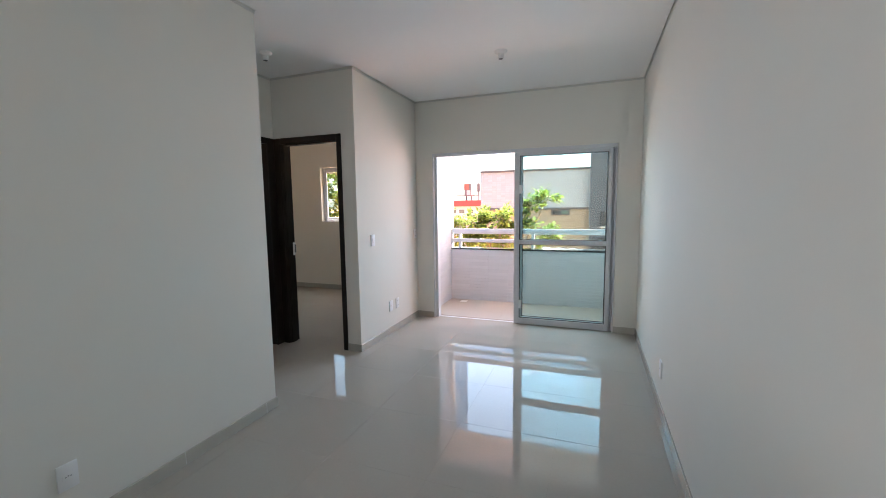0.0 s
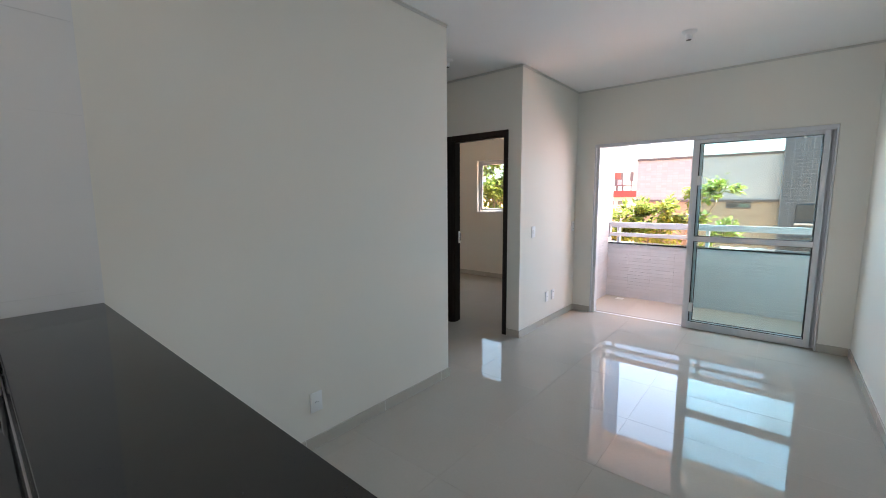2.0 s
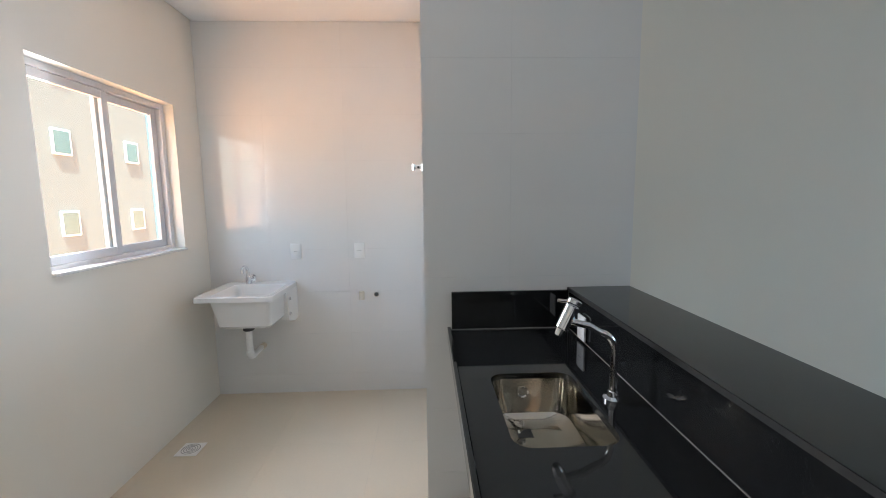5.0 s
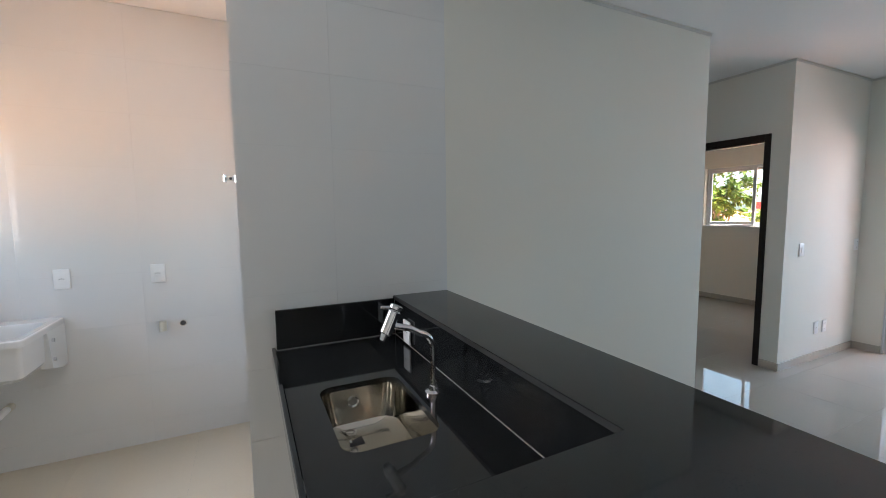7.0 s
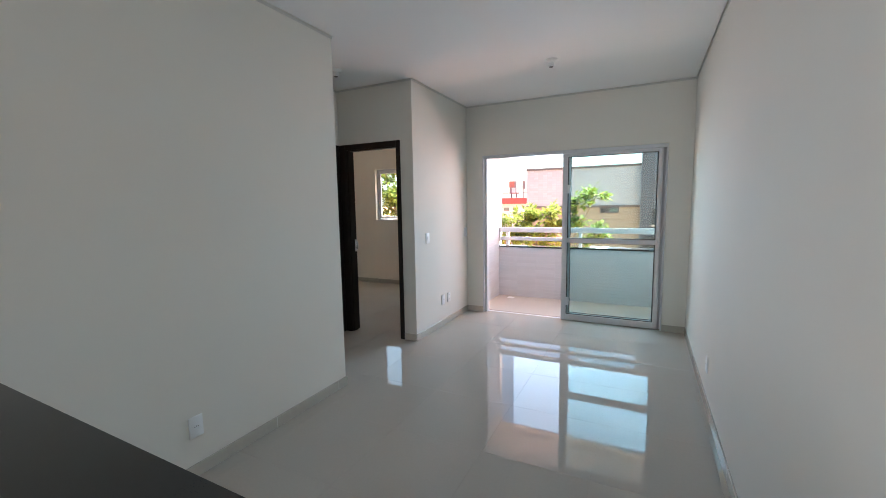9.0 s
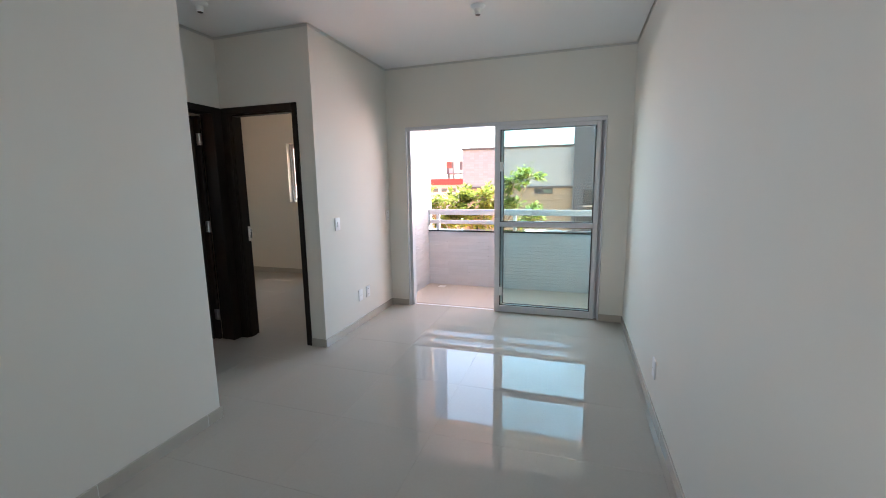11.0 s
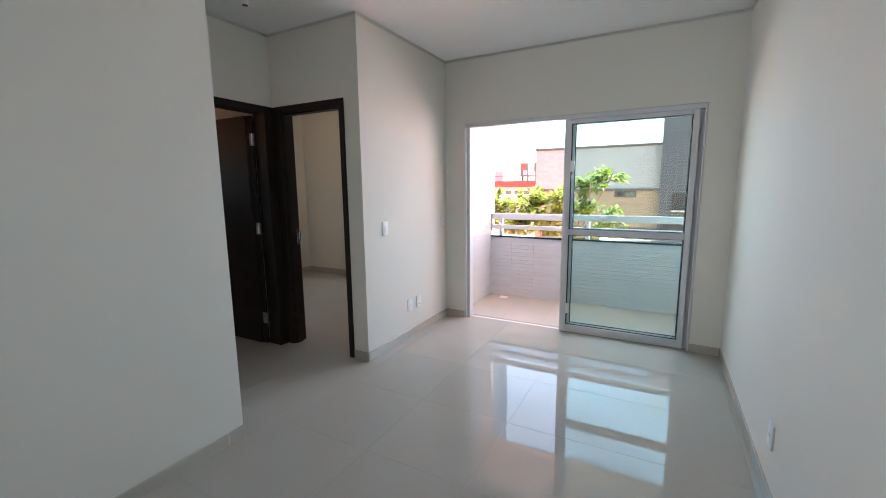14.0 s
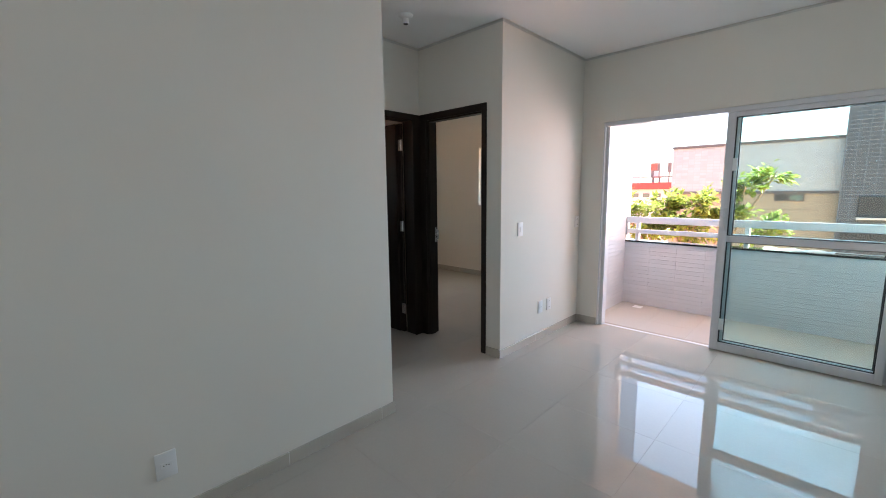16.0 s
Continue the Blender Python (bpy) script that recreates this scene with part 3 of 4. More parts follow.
def slab_outline(pts, z0, z1, radius, bevel=0.003):
    """A stone slab with the plan pts; radius: rounding of each corner by index."""
    out = []
    n = len(pts)
    for i, p in enumerate(pts):
        r = radius.get(i, 0.0)
        p = Vector(p)
        if not r:
            out.append(p)
            continue
        a, b = (Vector(pts[i - 1]) - p).normalized(), (Vector(pts[(i + 1) % n]) - p).normalized()
        c = p + (a + b) * r
        s, e = p + a * r - c, p + b * r - c
        for k in range(7):
            w = k / 6
            v = s.normalized().slerp(e.normalized(), w) if 0 < w < 1 else (s if w == 0 else e).normalized()
            out.append(c + v * r)
    bm = bmesh.new()
    lo = [bm.verts.new((p.x, p.y, z0)) for p in out]
    hi = [bm.verts.new((p.x, p.y, z1)) for p in out]
    bm.faces.new(lo[::-1])
    top = bm.faces.new(hi)
    for i in range(len(out)):
        j = (i + 1) % len(out)
        bm.faces.new((lo[i], lo[j], hi[j], hi[i]))
    if bevel:
        bmesh.ops.bevel(bm, geom=list(top.edges), offset=bevel, segments=2, affect="EDGES", profile=0.5)
    return bm


bar_top = thing("bar_top", (-1.2, -0.87, 1.044), "polished black granite bar top with a rounded outer corner", "countertop")
part("slab", slab_outline([(XL + 0.009, -1.026), (-0.585, -1.040), (-0.585, -1.60), (-0.245, -1.60), (-0.245, -0.756), (XL + 0.009, -0.728)], 1.044, 1.064, {3: 0.05, 4: 0.045}), GRANITE, bar_top)
part("sawn_edge", slab_outline([(XL + 0.009, -1.0278), (-0.5865, -1.0418), (-0.5865, -1.0399), (XL + 0.009, -1.0259)], 1.0455, 1.0612, {}, 0), GRANITEEDGE, bar_top, "rough grey sawn edge of the slab")
part("sawn_edge", slab_outline([(-0.5868, -1.60), (-0.5852, -1.60), (-0.5852, -1.0405), (-0.5868, -1.0405)], 1.0455, 1.0612, {}, 0), GRANITEEDGE, bar_top, "rough grey sawn edge of the slab")

# lower counter with the sink cut out
sx0, sx1, sy0, sy1 = -1.482, -1.052, -1.475, -1.195
CZ = 0.872


def rounded_rect(x0, x1, y0, y1, r, k=6):
    out = []
    for cx, cy, a0 in ((x1 - r, y1 - r, 0), (x0 + r, y1 - r, 90), (x0 + r, y0 + r, 180), (x1 - r, y0 + r, 270)):
        for i in range(k + 1):
            a = radians(a0 + 90 * i / k)
            out.append((cx + r * math.cos(a), cy + r * math.sin(a)))
    return out


counter = thing("sink_counter", (-1.3, -1.3, CZ), "polished black granite kitchen counter with an undermounted sink cut-out", "countertop")
bm = bmesh.new()
cx0, cx1, cy0, cy1 = XL + 0.011, -0.5605, -1.582, -1.012
hole = rounded_rect(sx0, sx1, sy0, sy1, 0.05)
outer = rounded_rect(cx0, cx1, cy0, cy1, 0.002)
for z0, z1 in ((CZ - 0.02, CZ),):
    ih = [bm.verts.new((*p, z1)) for p in hole]
    oh = [bm.verts.new((*p, z1)) for p in outer]
    il = [bm.verts.new((*p, z0)) for p in hole]
    ol = [bm.verts.new((*p, z0)) for p in outer]
    n = len(ih)
    for i in range(n):
        j = (i + 1) % n
        bm.faces.new((ih[i], ih[j], oh[j], oh[i]))
        bm.faces.new((il[j], il[i], ol[i], ol[j]))
        bm.faces.new((ih[j], ih[i], il[i], il[j]))
        bm.faces.new((oh[i], oh[j], ol[j], ol[i]))
part("slab", bm, GRANITE, counter)
part("front_lip", nbox(cx0, cx1, -1.595, -1.579, CZ - 0.05, CZ + 0.012, bevel=0.003), GRANITE, counter)
part("backsplash", slab_outline([(cx0 + 0.016, -1.0245), (cx1, -1.0385), (cx1, -1.001), (cx0 + 0.016, -1.001)], CZ + 0.0015, 1.0435, {}, 0), GRANITE, counter)
part("side_splash", nbox(cx0, cx0 + 0.016, -1.575, -1.025, CZ + 0.0015, 1.052, bevel=0.002), GRANITE, counter)
bm = slab_outline([(cx0 + 0.016, -1.0267), (cx1, -1.0407), (cx1, -1.038), (cx0 + 0.016, -1.024)], CZ - 0.001, CZ + 0.0020, {}, 0)
box(bm, cx0 + 0.0145, cx0 + 0.0183, -1.575, -1.027, CZ - 0.001, CZ + 0.0045)
part("joint_filler", bm, mat("silicone_joint", (0.28, 0.27, 0.26), rough=0.5, vary=0.08), counter, "pale grey silicone joint")

sink = thing("kitchen_sink", (-1.3, -1.33, CZ - 0.17), "small rectangular stainless steel sink under a granite counter", "sink")
bm = bmesh.new()
rings = []
for inset, z, r in ((-0.012, CZ - 0.0205, 0.055), (0.0, CZ - 0.0205, 0.05), (0.004, CZ - 0.10, 0.055), (0.012, CZ - 0.14, 0.06), (0.035, CZ - 0.158, 0.06), (0.09, CZ - 0.163, 0.05)):
    rings.append([bm.verts.new((*p, z)) for p in rounded_rect(sx0 + inset, sx1 - inset, sy0 + inset, sy1 - inset, r)])
for a, b in zip(rings, rings[1:]):
    for k in range(len(a)):
        bm.faces.new((a[k], a[(k + 1) % len(a)], b[(k + 1) % len(a)], b[k]))
bm.faces.new(rings[-1])
part("basin", bm, STEEL, sink, smooth=True)
bm = lathe(bmesh.new(), [(0.044, -0.004), (0.044, 0.002), (0.038, 0.004), (0.030, -0.001), (0.004, -0.002)], (-1.185, -1.335, CZ - 0.162))
part("drain", bm, CHROME, sink, "round chrome drain strainer", True)
bm = lathe(bmesh.new(), [(0.020, 0), (0.020, 0.003), (0.015, 0.004), (0.014, 0.001)], (sx0 + 0.003, -1.355, CZ - 0.068), (1, 0, 0))
part("overflow_ring", bm, CHROME, sink, "round chrome overflow ring", True)
lab = part("sticker", nbox(-1.452, -1.357, -1.436, -1.346, CZ - 0.1628, CZ - 0.1618), LABEL, sink, "dark maker's sticker with pale print bars")
part("print_bar", nbox(-1.440, -1.372, -1.424, -1.406, CZ - 0.1618, CZ - 0.1612), LABELWHITE, lab)
part("print_bar", nbox(-1.432, -1.380, -1.391, -1.384, CZ - 0.1618, CZ - 0.1612), LABELWHITE, lab)

# tap: slim column, forward arm, tilted mixer head with a short lever
tap = thing("kitchen_tap", (-1.277, -1.130, CZ), "chrome kitchen tap with a bent arm and tilted spout head", "tap")
part("base", lathe(bmesh.new(), [(0.028, 0), (0.028, 0.008), (0.016, 0.013), (0.0135, 0.028)], (-1.277, -1.130, CZ)), CHROME, tap, smooth=True)
arc = [(-1.277, -1.130, CZ + 0.02), (-1.277, -1.130, 1.00), (-1.277, -1.131, 1.03)]
for k in range(1, 9):
    a = radians(80 * k / 8)
    arc.append((-1.277, -1.131 - 0.055 * (1 - math.cos(a)), 1.03 + 0.055 * math.sin(a)))
arc += [(-1.277, -1.21, 1.105), (-1.277, -1.272, 1.122)]
part("column", tube(bmesh.new(), arc, 0.0105), CHROME, tap, smooth=True)
h0, h1 = Vector((-1.277, -1.259, 1.168)), Vector((-1.277, -1.298, 1.082))
d = (h1 - h0).normalized()
bm = bmesh.new()
lathe(bm, [(0.017, 0), (0.0195, 0.003), (0.0195, 0.074), (0.016, 0.077), (0.0125, 0.098), (0.010, 0.099)], h0, d)
part("spout_head", bm, CHROME, tap, smooth=True)
bm = bmesh.new()
lathe(bm, [(0.015, 0), (0.021, 0.002), (0.021, 0.012), (0.016, 0.015)], h0 - d * 0.004, -d)
tube(bm, [h0 - d * 0.012 + Vector((0, -0.012, 0)), h0 - d * 0.013 + Vector((0, -0.05, 0.004))], [0.006, 0.005], n=10)
part("lever", bm, CHROME, tap, smooth=True)


# ---- switch and socket plates ----
def plate(kind, at, facing, label, cut="socket", w=0.078, h=0.118):
    """A white wall plate. facing: outward unit direction along x or y."""
    f = Vector(facing)
    side = Vector((-f.y, f.x, 0))
    p = Vector(at)
    t = thing(kind, at, label, "socket" if cut != "switch" else "light switch", "wall plates")

    def slab_(u0, u1, v0, v1, d0, d1, bev=0.0):
        a = p + side * u0 + f * d0 + Vector((0, 0, v0))
        b = p + side * u1 + f * d1 + Vector((0, 0, v1))
        return nbox(min(a.x, b.x), max(a.x, b.x), min(a.y, b.y), max(a.y, b.y), a.z, b.z, bevel=bev, seg=2)

    part("cover", slab_(-w / 2, w / 2, -h / 2, h / 2, 0, 0.0095, 0.0035), PLASTIC, t, smooth=True)
    if cut == "switch":
        part("rocker", slab_(-0.011, 0.011, -0.024, 0.024, 0.009, 0.0135, 0.002), PLASTIC, t)
    else:
        for dz in ((0.0,) if cut == "socket" else (-0.028, 0.028)):
            m = part("module", slab_(-0.021, 0.021, dz - 0.012, dz + 0.012, 0.009, 0.0108, 0.0008), PLASTIC, t)
            # dark discs set on the module, for the shade in its pin holes
            for du, r in ((-0.0095, 0.0024), (0, 0.0024), (0.0095, 0.0024)):
                c = p + side * du + f * 0.0104 + Vector((0, 0, dz + (0.003 if du == 0 else 0)))
                part("pin_hole", cyl(bmesh.new(), c, c + f * 0.0009, r, n=10), DARKPLASTIC, m)
    return t


plate("light_switch", (XL, 2.868, 1.09), (1, 0, 0), "white plastic light switch on the living room wall", "switch")
plate("light_switch", (XL, 3.935, 1.09), (1, 0, 0), "white plastic plate beside the balcony door corner", "double")
plate("wall_socket", (XL, 3.232, 0.315), (1, 0, 0), "white plastic single socket low on the living room wall", "socket")
plate("wall_socket", (XL, 3.393, 0.315), (1, 0, 0), "white plastic double socket low on the living room wall", "double")
plate("wall_socket", (XL, 0.180, 0.281), (1, 0, 0), "white plastic socket plate above the skirting by the bar", "socket")
plate("wall_socket", (XR, 2.241, 0.300), (-1, 0, 0), "white plastic socket plate low on the long bare wall", "socket")
plate("wall_socket", (XLA + 0.008, -2.668, 1.107), (1, 0, 0), "white plastic socket on the tiled laundry wall above the tank", "socket")
plate("wall_socket", (XLA + 0.008, -2.197, 1.107), (1, 0, 0), "white plastic socket on the tiled laundry wall", "socket")
plate("wall_socket", (-1.775, -1.032, 0.935), (0, -1, 0), "white plastic socket on the black granite backsplash by the tap", "socket", h=0.105)
plate("wall_socket", (-0.640, -1.049, 0.925), (0, -1, 0), "white plastic socket on the black granite backsplash at the end", "socket", h=0.105)


# ---- ceiling lamp holders ----
def lamp_holder(at):
    t = thing("ceiling_lamp_holder", at, "white plastic ceiling rose with an empty bulb holder", "lamp holder", "lamp holders")
    part("rose", lathe(bmesh.new(), [(0.055, 0), (0.054, -0.006), (0.048, -0.014), (0.034, -0.022), (0.027, -0.024)], at), PLASTIC, t, smooth=True)
    part("holder", lathe(bmesh.new(), [(0.026, -0.022), (0.026, -0.036), (0.0235, -0.038), (0.0235, -0.062), (0.021, -0.064), (0.018, -0.058)], at), PLASTIC, t, smooth=True)
    # solid plug in the mouth: the holder's inner shade is put into its colour
    part("contact", lathe(bmesh.new(), [(0.018, -0.0585), (0.018, -0.0645), (0.004, -0.0646)], at, n=16), DARKPLASTIC, t, "solid dark plug for the shade inside the empty holder", True)
    return t


lamp_holder((-0.634, 2.735, CEILZ))
lamp_holder((-2.478, 2.023, CEILZ))

# ---- laundry ----
TX0, TX1, TY0, TY1, TZ = XLA + 0.008, -2.68, -3.168, -2.672, 0.884
tank = thing("laundry_tank", (-2.95, -2.97, 0.6), "white moulded laundry tank hung on the tiled wall", "laundry sink")
bm = bmesh.new()
prof = [(TX0, TX1, TY0, TY1, TZ - 0.035, 0.02), (TX0, TX1, TY0, TY1, TZ - 0.006, 0.024), (TX0 + 0.006, TX1 - 0.006, TY0 + 0.006, TY1 - 0.006, TZ, 0.022),
        (TX0 + 0.10, TX1 - 0.028, TY0 + 0.085, TY1 - 0.04, TZ - 0.002, 0.03), (TX0 + 0.105, TX1 - 0.036, TY0 + 0.095, TY1 - 0.048, TZ - 0.012, 0.03),
        (TX0 + 0.115, TX1 - 0.075, TY0 + 0.14, TY1 - 0.085, TZ - 0.185, 0.03), (TX0 + 0.16, TX1 - 0.13, TY0 + 0.19, TY1 - 0.16, TZ - 0.2, 0.03)]
rings = [[bm.verts.new((*p, z)) for p in rounded_rect(a, b, c, d, r, 4)] for a, b, c, d, z, r in prof]
under = [[bm.verts.new((*p, z)) for p in rounded_rect(a, b, c, d, r, 4)] for a, b, c, d, z, r in
         [(TX0, TX1 - 0.022, TY0 + 0.09, TY1 - 0.02, TZ - 0.037, 0.02), (TX0 + 0.06, TX1 - 0.045, TY0 + 0.12, TY1 - 0.035, TZ - 0.205, 0.03), (TX0 + 0.08, TX1 - 0.07, TY0 + 0.14, TY1 - 0.055, TZ - 0.225, 0.03)]]
for seq in (rings, [rings[0]] + under):
    for a, b in zip(seq, seq[1:]):
        for k in range(len(a)):
            bm.faces.new((a[k], a[(k + 1) % len(a)], b[(k + 1) % len(a)], b[k]))
bm.faces.new(rings[-1]), bm.faces.new(under[-1])
part("basin", bm, TANKWHITE, tank, smooth=True)
for ya, yb in ((TY1 - 0.062, TY1 - 0.004), (TY0 + 0.004, TY0 + 0.062)):
    bm = bmesh.new()
    outline = [(TX0, 0.60), (TX0 + 0.08, 0.60), (TX0 + 0.20, 0.635), (TX0 + 0.225, 0.79), (TX0 + 0.24, TZ - 0.036), (TX0, TZ - 0.036)]
    v0 = [bm.verts.new((x, ya, z)) for x, z in outline]
    v1 = [bm.verts.new((x, yb, z)) for x, z in outline]
    bm.faces.new(v0), bm.faces.new(v1[::-1])
    for k in range(6):
        bm.faces.new((v0[k], v0[(k + 1) % 6], v1[(k + 1) % 6], v1[k]))
    bmesh.ops.bevel(bm, geom=list(bm.edges), offset=0.004, segments=2, affect="EDGES", profile=0.5)
    br = part("bracket", bm, TANKWHITE, tank)
    s = yb if ya > -3 else ya
    for z in (0.683, 0.792):
        part("bolt", cyl(bmesh.new(), (TX0 + 0.185, s, z), (TX0 + 0.185, s + (0.009 if ya > -3 else -0.009), z), 0.012, n=12), CHROME, br, "steel fixing bolt")
trap = part("tailpipe", cyl(bmesh.new(), (-2.955, -2.95, 0.41), (-2.955, -2.95, 0.635), 0.022), PLASTIC, tank, "white plastic waste pipe", True)
part("collar", lathe(bmesh.new(), [(0.030, 0.0), (0.038, 0.006), (0.038, 0.04), (0.030, 0.05)], (-2.955, -2.95, 0.58)), DARKPLASTIC, trap, "dark rubber waste collar", True)
part("elbow", tube(bmesh.new(), [(-2.955, -2.95, 0.425), (-2.956, -2.95, 0.402), (-2.972, -2.9498, 0.386), (-3.0, -2.9495, 0.380), (-3.07, -2.949, 0.383), (-3.145, -2.949, 0.386)], [0.022, 0.022, 0.022, 0.021, 0.019, 0.019]), PLASTIC, trap, "", True)
part("spigot", lathe(bmesh.new(), [(0.024, 0.0), (0.027, 0.003), (0.027, 0.03), (0.022, 0.036)], (-2.955, -2.95, 0.40)), PLASTIC, trap, "", True)
waste = thing("waste_stub", (XLA + 0.008, -2.949, 0.386), "short beige plastic waste sleeve in the tiled wall under the tank", "pipe")
part("sleeve", cyl(bmesh.new(), (XLA + 0.006, -2.949, 0.386), (XLA + 0.05, -2.949, 0.386), 0.022), PVC, waste, smooth=True)

ltap = thing("laundry_tap", (XLA + 0.07, -3.03, TZ), "small chrome swan-neck tap at the laundry tank", "tap")
bm = cyl(bmesh.new(), (XLA + 0.006, -3.00, 0.915), (XLA + 0.075, -3.00, 0.915), 0.011)
cyl(bm, (XLA + 0.006, -3.00, 0.915), (XLA + 0.013, -3.00, 0.915), 0.026)
part("inlet", bm, CHROME, ltap, smooth=True)
part("valve", lathe(bmesh.new(), [(0.015, -0.04), (0.022, -0.035), (0.022, 0.02), (0.014, 0.03)], (XLA + 0.075, -3.00, 0.912)), CHROME, ltap, smooth=True)
arc = [(XLA + 0.075, -3.005, 0.93), (XLA + 0.075, -3.006, 0.97)] + [(XLA + 0.075 + 0.026 * (1 - math.cos(radians(a))), -3.008 - 0.012 * a / 180, 0.985 + 0.026 * math.sin(radians(a))) for a in range(0, 181, 20)] + [(XLA + 0.127, -3.021, 0.965)]
part("neck", tube(bmesh.new(), arc, 0.0115, n=12), CHROME, ltap, smooth=True)
bm = cyl(bmesh.new(), (XLA + 0.075, -2.985, 0.912), (XLA + 0.075, -2.955, 0.912), 0.008)
cyl(bm, (XLA + 0.075, -2.955, 0.890), (XLA + 0.075, -2.955, 0.934), 0.006, n=10)
part("handle", bm, CHROME, ltap, smooth=True)

valve = thing("pipe_stub", (XLA + 0.008, -2.186, 0.77), "beige plastic water stub on the tiled laundry wall", "pipe")
bm = cyl(bmesh.new(), (XLA + 0.008, -2.186, 0.775), (XLA + 0.065, -2.186, 0.775), 0.017)
cyl(bm, (XLA + 0.048, -2.186, 0.738), (XLA + 0.048, -2.186, 0.800), 0.021)
part("body", bm, PVC, valve, smooth=True)
outlet_hole = thing("drain_outlet", (XLA + 0.008, -2.080, 0.768), "round waste outlet with a chrome rim in the laundry wall", "pipe")
part("rim", lathe(bmesh.new(), [(0.021, 0), (0.021, 0.004), (0.016, 0.005), (0.0155, 0.002)], (XLA + 0.008, -2.080, 0.768), (1, 0, 0)), CHROME, outlet_hole, smooth=True)
# closed dark disc in the rim, coloured as the shade down the outlet
part("bore", cyl(bmesh.new(), (XLA + 0.0085, -2.080, 0.768), (XLA + 0.0115, -2.080, 0.768), 0.0155), DARKPLASTIC, outlet_hole, "solid dark disc for the shade inside the outlet")

latch = thing("door_latch", (-2.10, YLA - 0.0085, 1.63), "small chrome catch screwed to the laundry wall edge", "catch")
part("base", nbox(-2.125, -2.075, YLA - 0.014, YLA - 0.0085, 1.612, 1.648, bevel=0.002), CHROME, latch)
part("tongue", nbox(-2.118, -2.082, YLA - 0.046, YLA - 0.013, 1.622, 1.640, bevel=0.003), CHROME, latch)
part("keeper", nbox(-2.121, -2.079, YLA - 0.058, YLA - 0.047, 1.615, 1.647, bevel=0.003), CHROME, latch)
part("screw", cyl(bmesh.new(), (-2.080, YLA - 0.030, 1.631), (-2.078, YLA - 0.030, 1.631), 0.006, n=10), DARKPLASTIC, latch)

drain = thing("floor_drain", (-2.476, -3.129, 0), "square white plastic floor drain with a round grate", "drain")
part("frame", nbox(-2.541, -2.411, -3.194, -3.064, 0.0, 0.004, bevel=0.001), PLASTIC, drain)
GRATE = mat("grate_grey", (0.36, 0.36, 0.36), rough=0.35)
for r in (0.050, 0.037, 0.024, 0.011):
    bm = bmesh.new()
    tube(bm, [(-2.476 + r * math.cos(radians(a)), -3.129 + r * math.sin(radians(a)), 0.0042) for a in range(0, 361, 15)], 0.0022, n=6)
    part("grate_ring", bm, GRATE, drain)

# ---- balcony ----
YP, BX = 5.28, XL + 0.031   # parapet face, side wall face
balcony_floor = structure("balcony_floor", nbox(BX, XR, YB + 0.15, YP + 0.15, -0.20, -0.0475), GROUT, "beige tiled balcony floor", "floor")
balcony_wall_left = wall_along_y("balcony_wall_left", XL, BX - 0.008, YB + 0.15, YP + 0.15, -0.15, 2.40, MOSAICGROUT, label="balcony side wall clad in small white tiles")
parapet = structure("parapet", nbox(BX - 0.008, XR, YP + 0.008, YP + 0.14, -0.2, 0.757), MOSAICGROUT, "solid balcony parapet clad in small white tiles", "parapet")
structure("parapet_coping", nbox(BX, XR, YP - 0.014, YP + 0.150, 0.757, 0.778, bevel=0.003), GRANITE, "thin black granite coping on the parapet", "coping")
structure("balcony_beam", nbox(XL, XR, YP + 0.0, YP + 0.16, 2.36, 2.90), CEIL, "white beam above the balcony opening", "beam")
structure("balcony_ceiling", nbox(XL, XR, YB + 0.15, YP, 2.40, 2.90), CEIL, "white balcony ceiling", "ceiling")

rail = thing("balcony_rail", (-0.65, YP + 0.05, 0.778), "white painted flat-bar guard rail on the parapet", "railing")
part("top_rail", nbox(BX, XR, YP + 0.010, YP + 0.040, 0.998, 1.079, bevel=0.004), RAILPAINT, rail)
part("lower_rail", nbox(BX, XR, YP + 0.012, YP + 0.038, 0.867, 0.922, bevel=0.004), RAILPAINT, rail)
for x in (-1.862, -0.727, 0.405):
    part("post", nbox(x, x + 0.045, YP + 0.040, YP + 0.085, 0.778, 1.06, bevel=0.003), RAILPAINT, rail)
part("wall_bracket", nbox(BX, BX + 0.02, YP + 0.006, YP + 0.06, 0.84, 1.074, bevel=0.003), RAILPAINT, rail)
drain_b = thing("balcony_drain", (-1.72, 5.12, -0.045), "square white balcony floor drain", "drain")
part("grate", nbox(-1.775, -1.675, 5.09, 5.19, -0.045, -0.040, bevel=0.001), PLASTIC, drain_b)

sheet = thing("plastic_sheet", (-0.27, YP + 0.10, 0.778), "white plastic strip lying on the black granite coping", "plastic strip")
bm = bmesh.new()
rows = []
for k in range(12):
    x = -0.56 + 0.56 * k / 11
    lift = 0.012 + 0.008 * math.sin(k * 1.7)
    rows.append([bm.verts.new((x, YP + 0.075, 0.779)), bm.verts.new((x, YP + 0.085, 0.779 + lift)), bm.verts.new((x, YP + 0.130, 0.781 + lift)), bm.verts.new((x, YP + 0.140, 0.779))])
for p, q in zip(rows, rows[1:]):
    for k in range(4):
        bm.faces.new((p[k], p[(k + 1) % 4], q[(k + 1) % 4], q[k]))
bm.faces.new(rows[0]), bm.faces.new(rows[-1])
part("strip", bm, RAILPAINT, sheet, smooth=True)
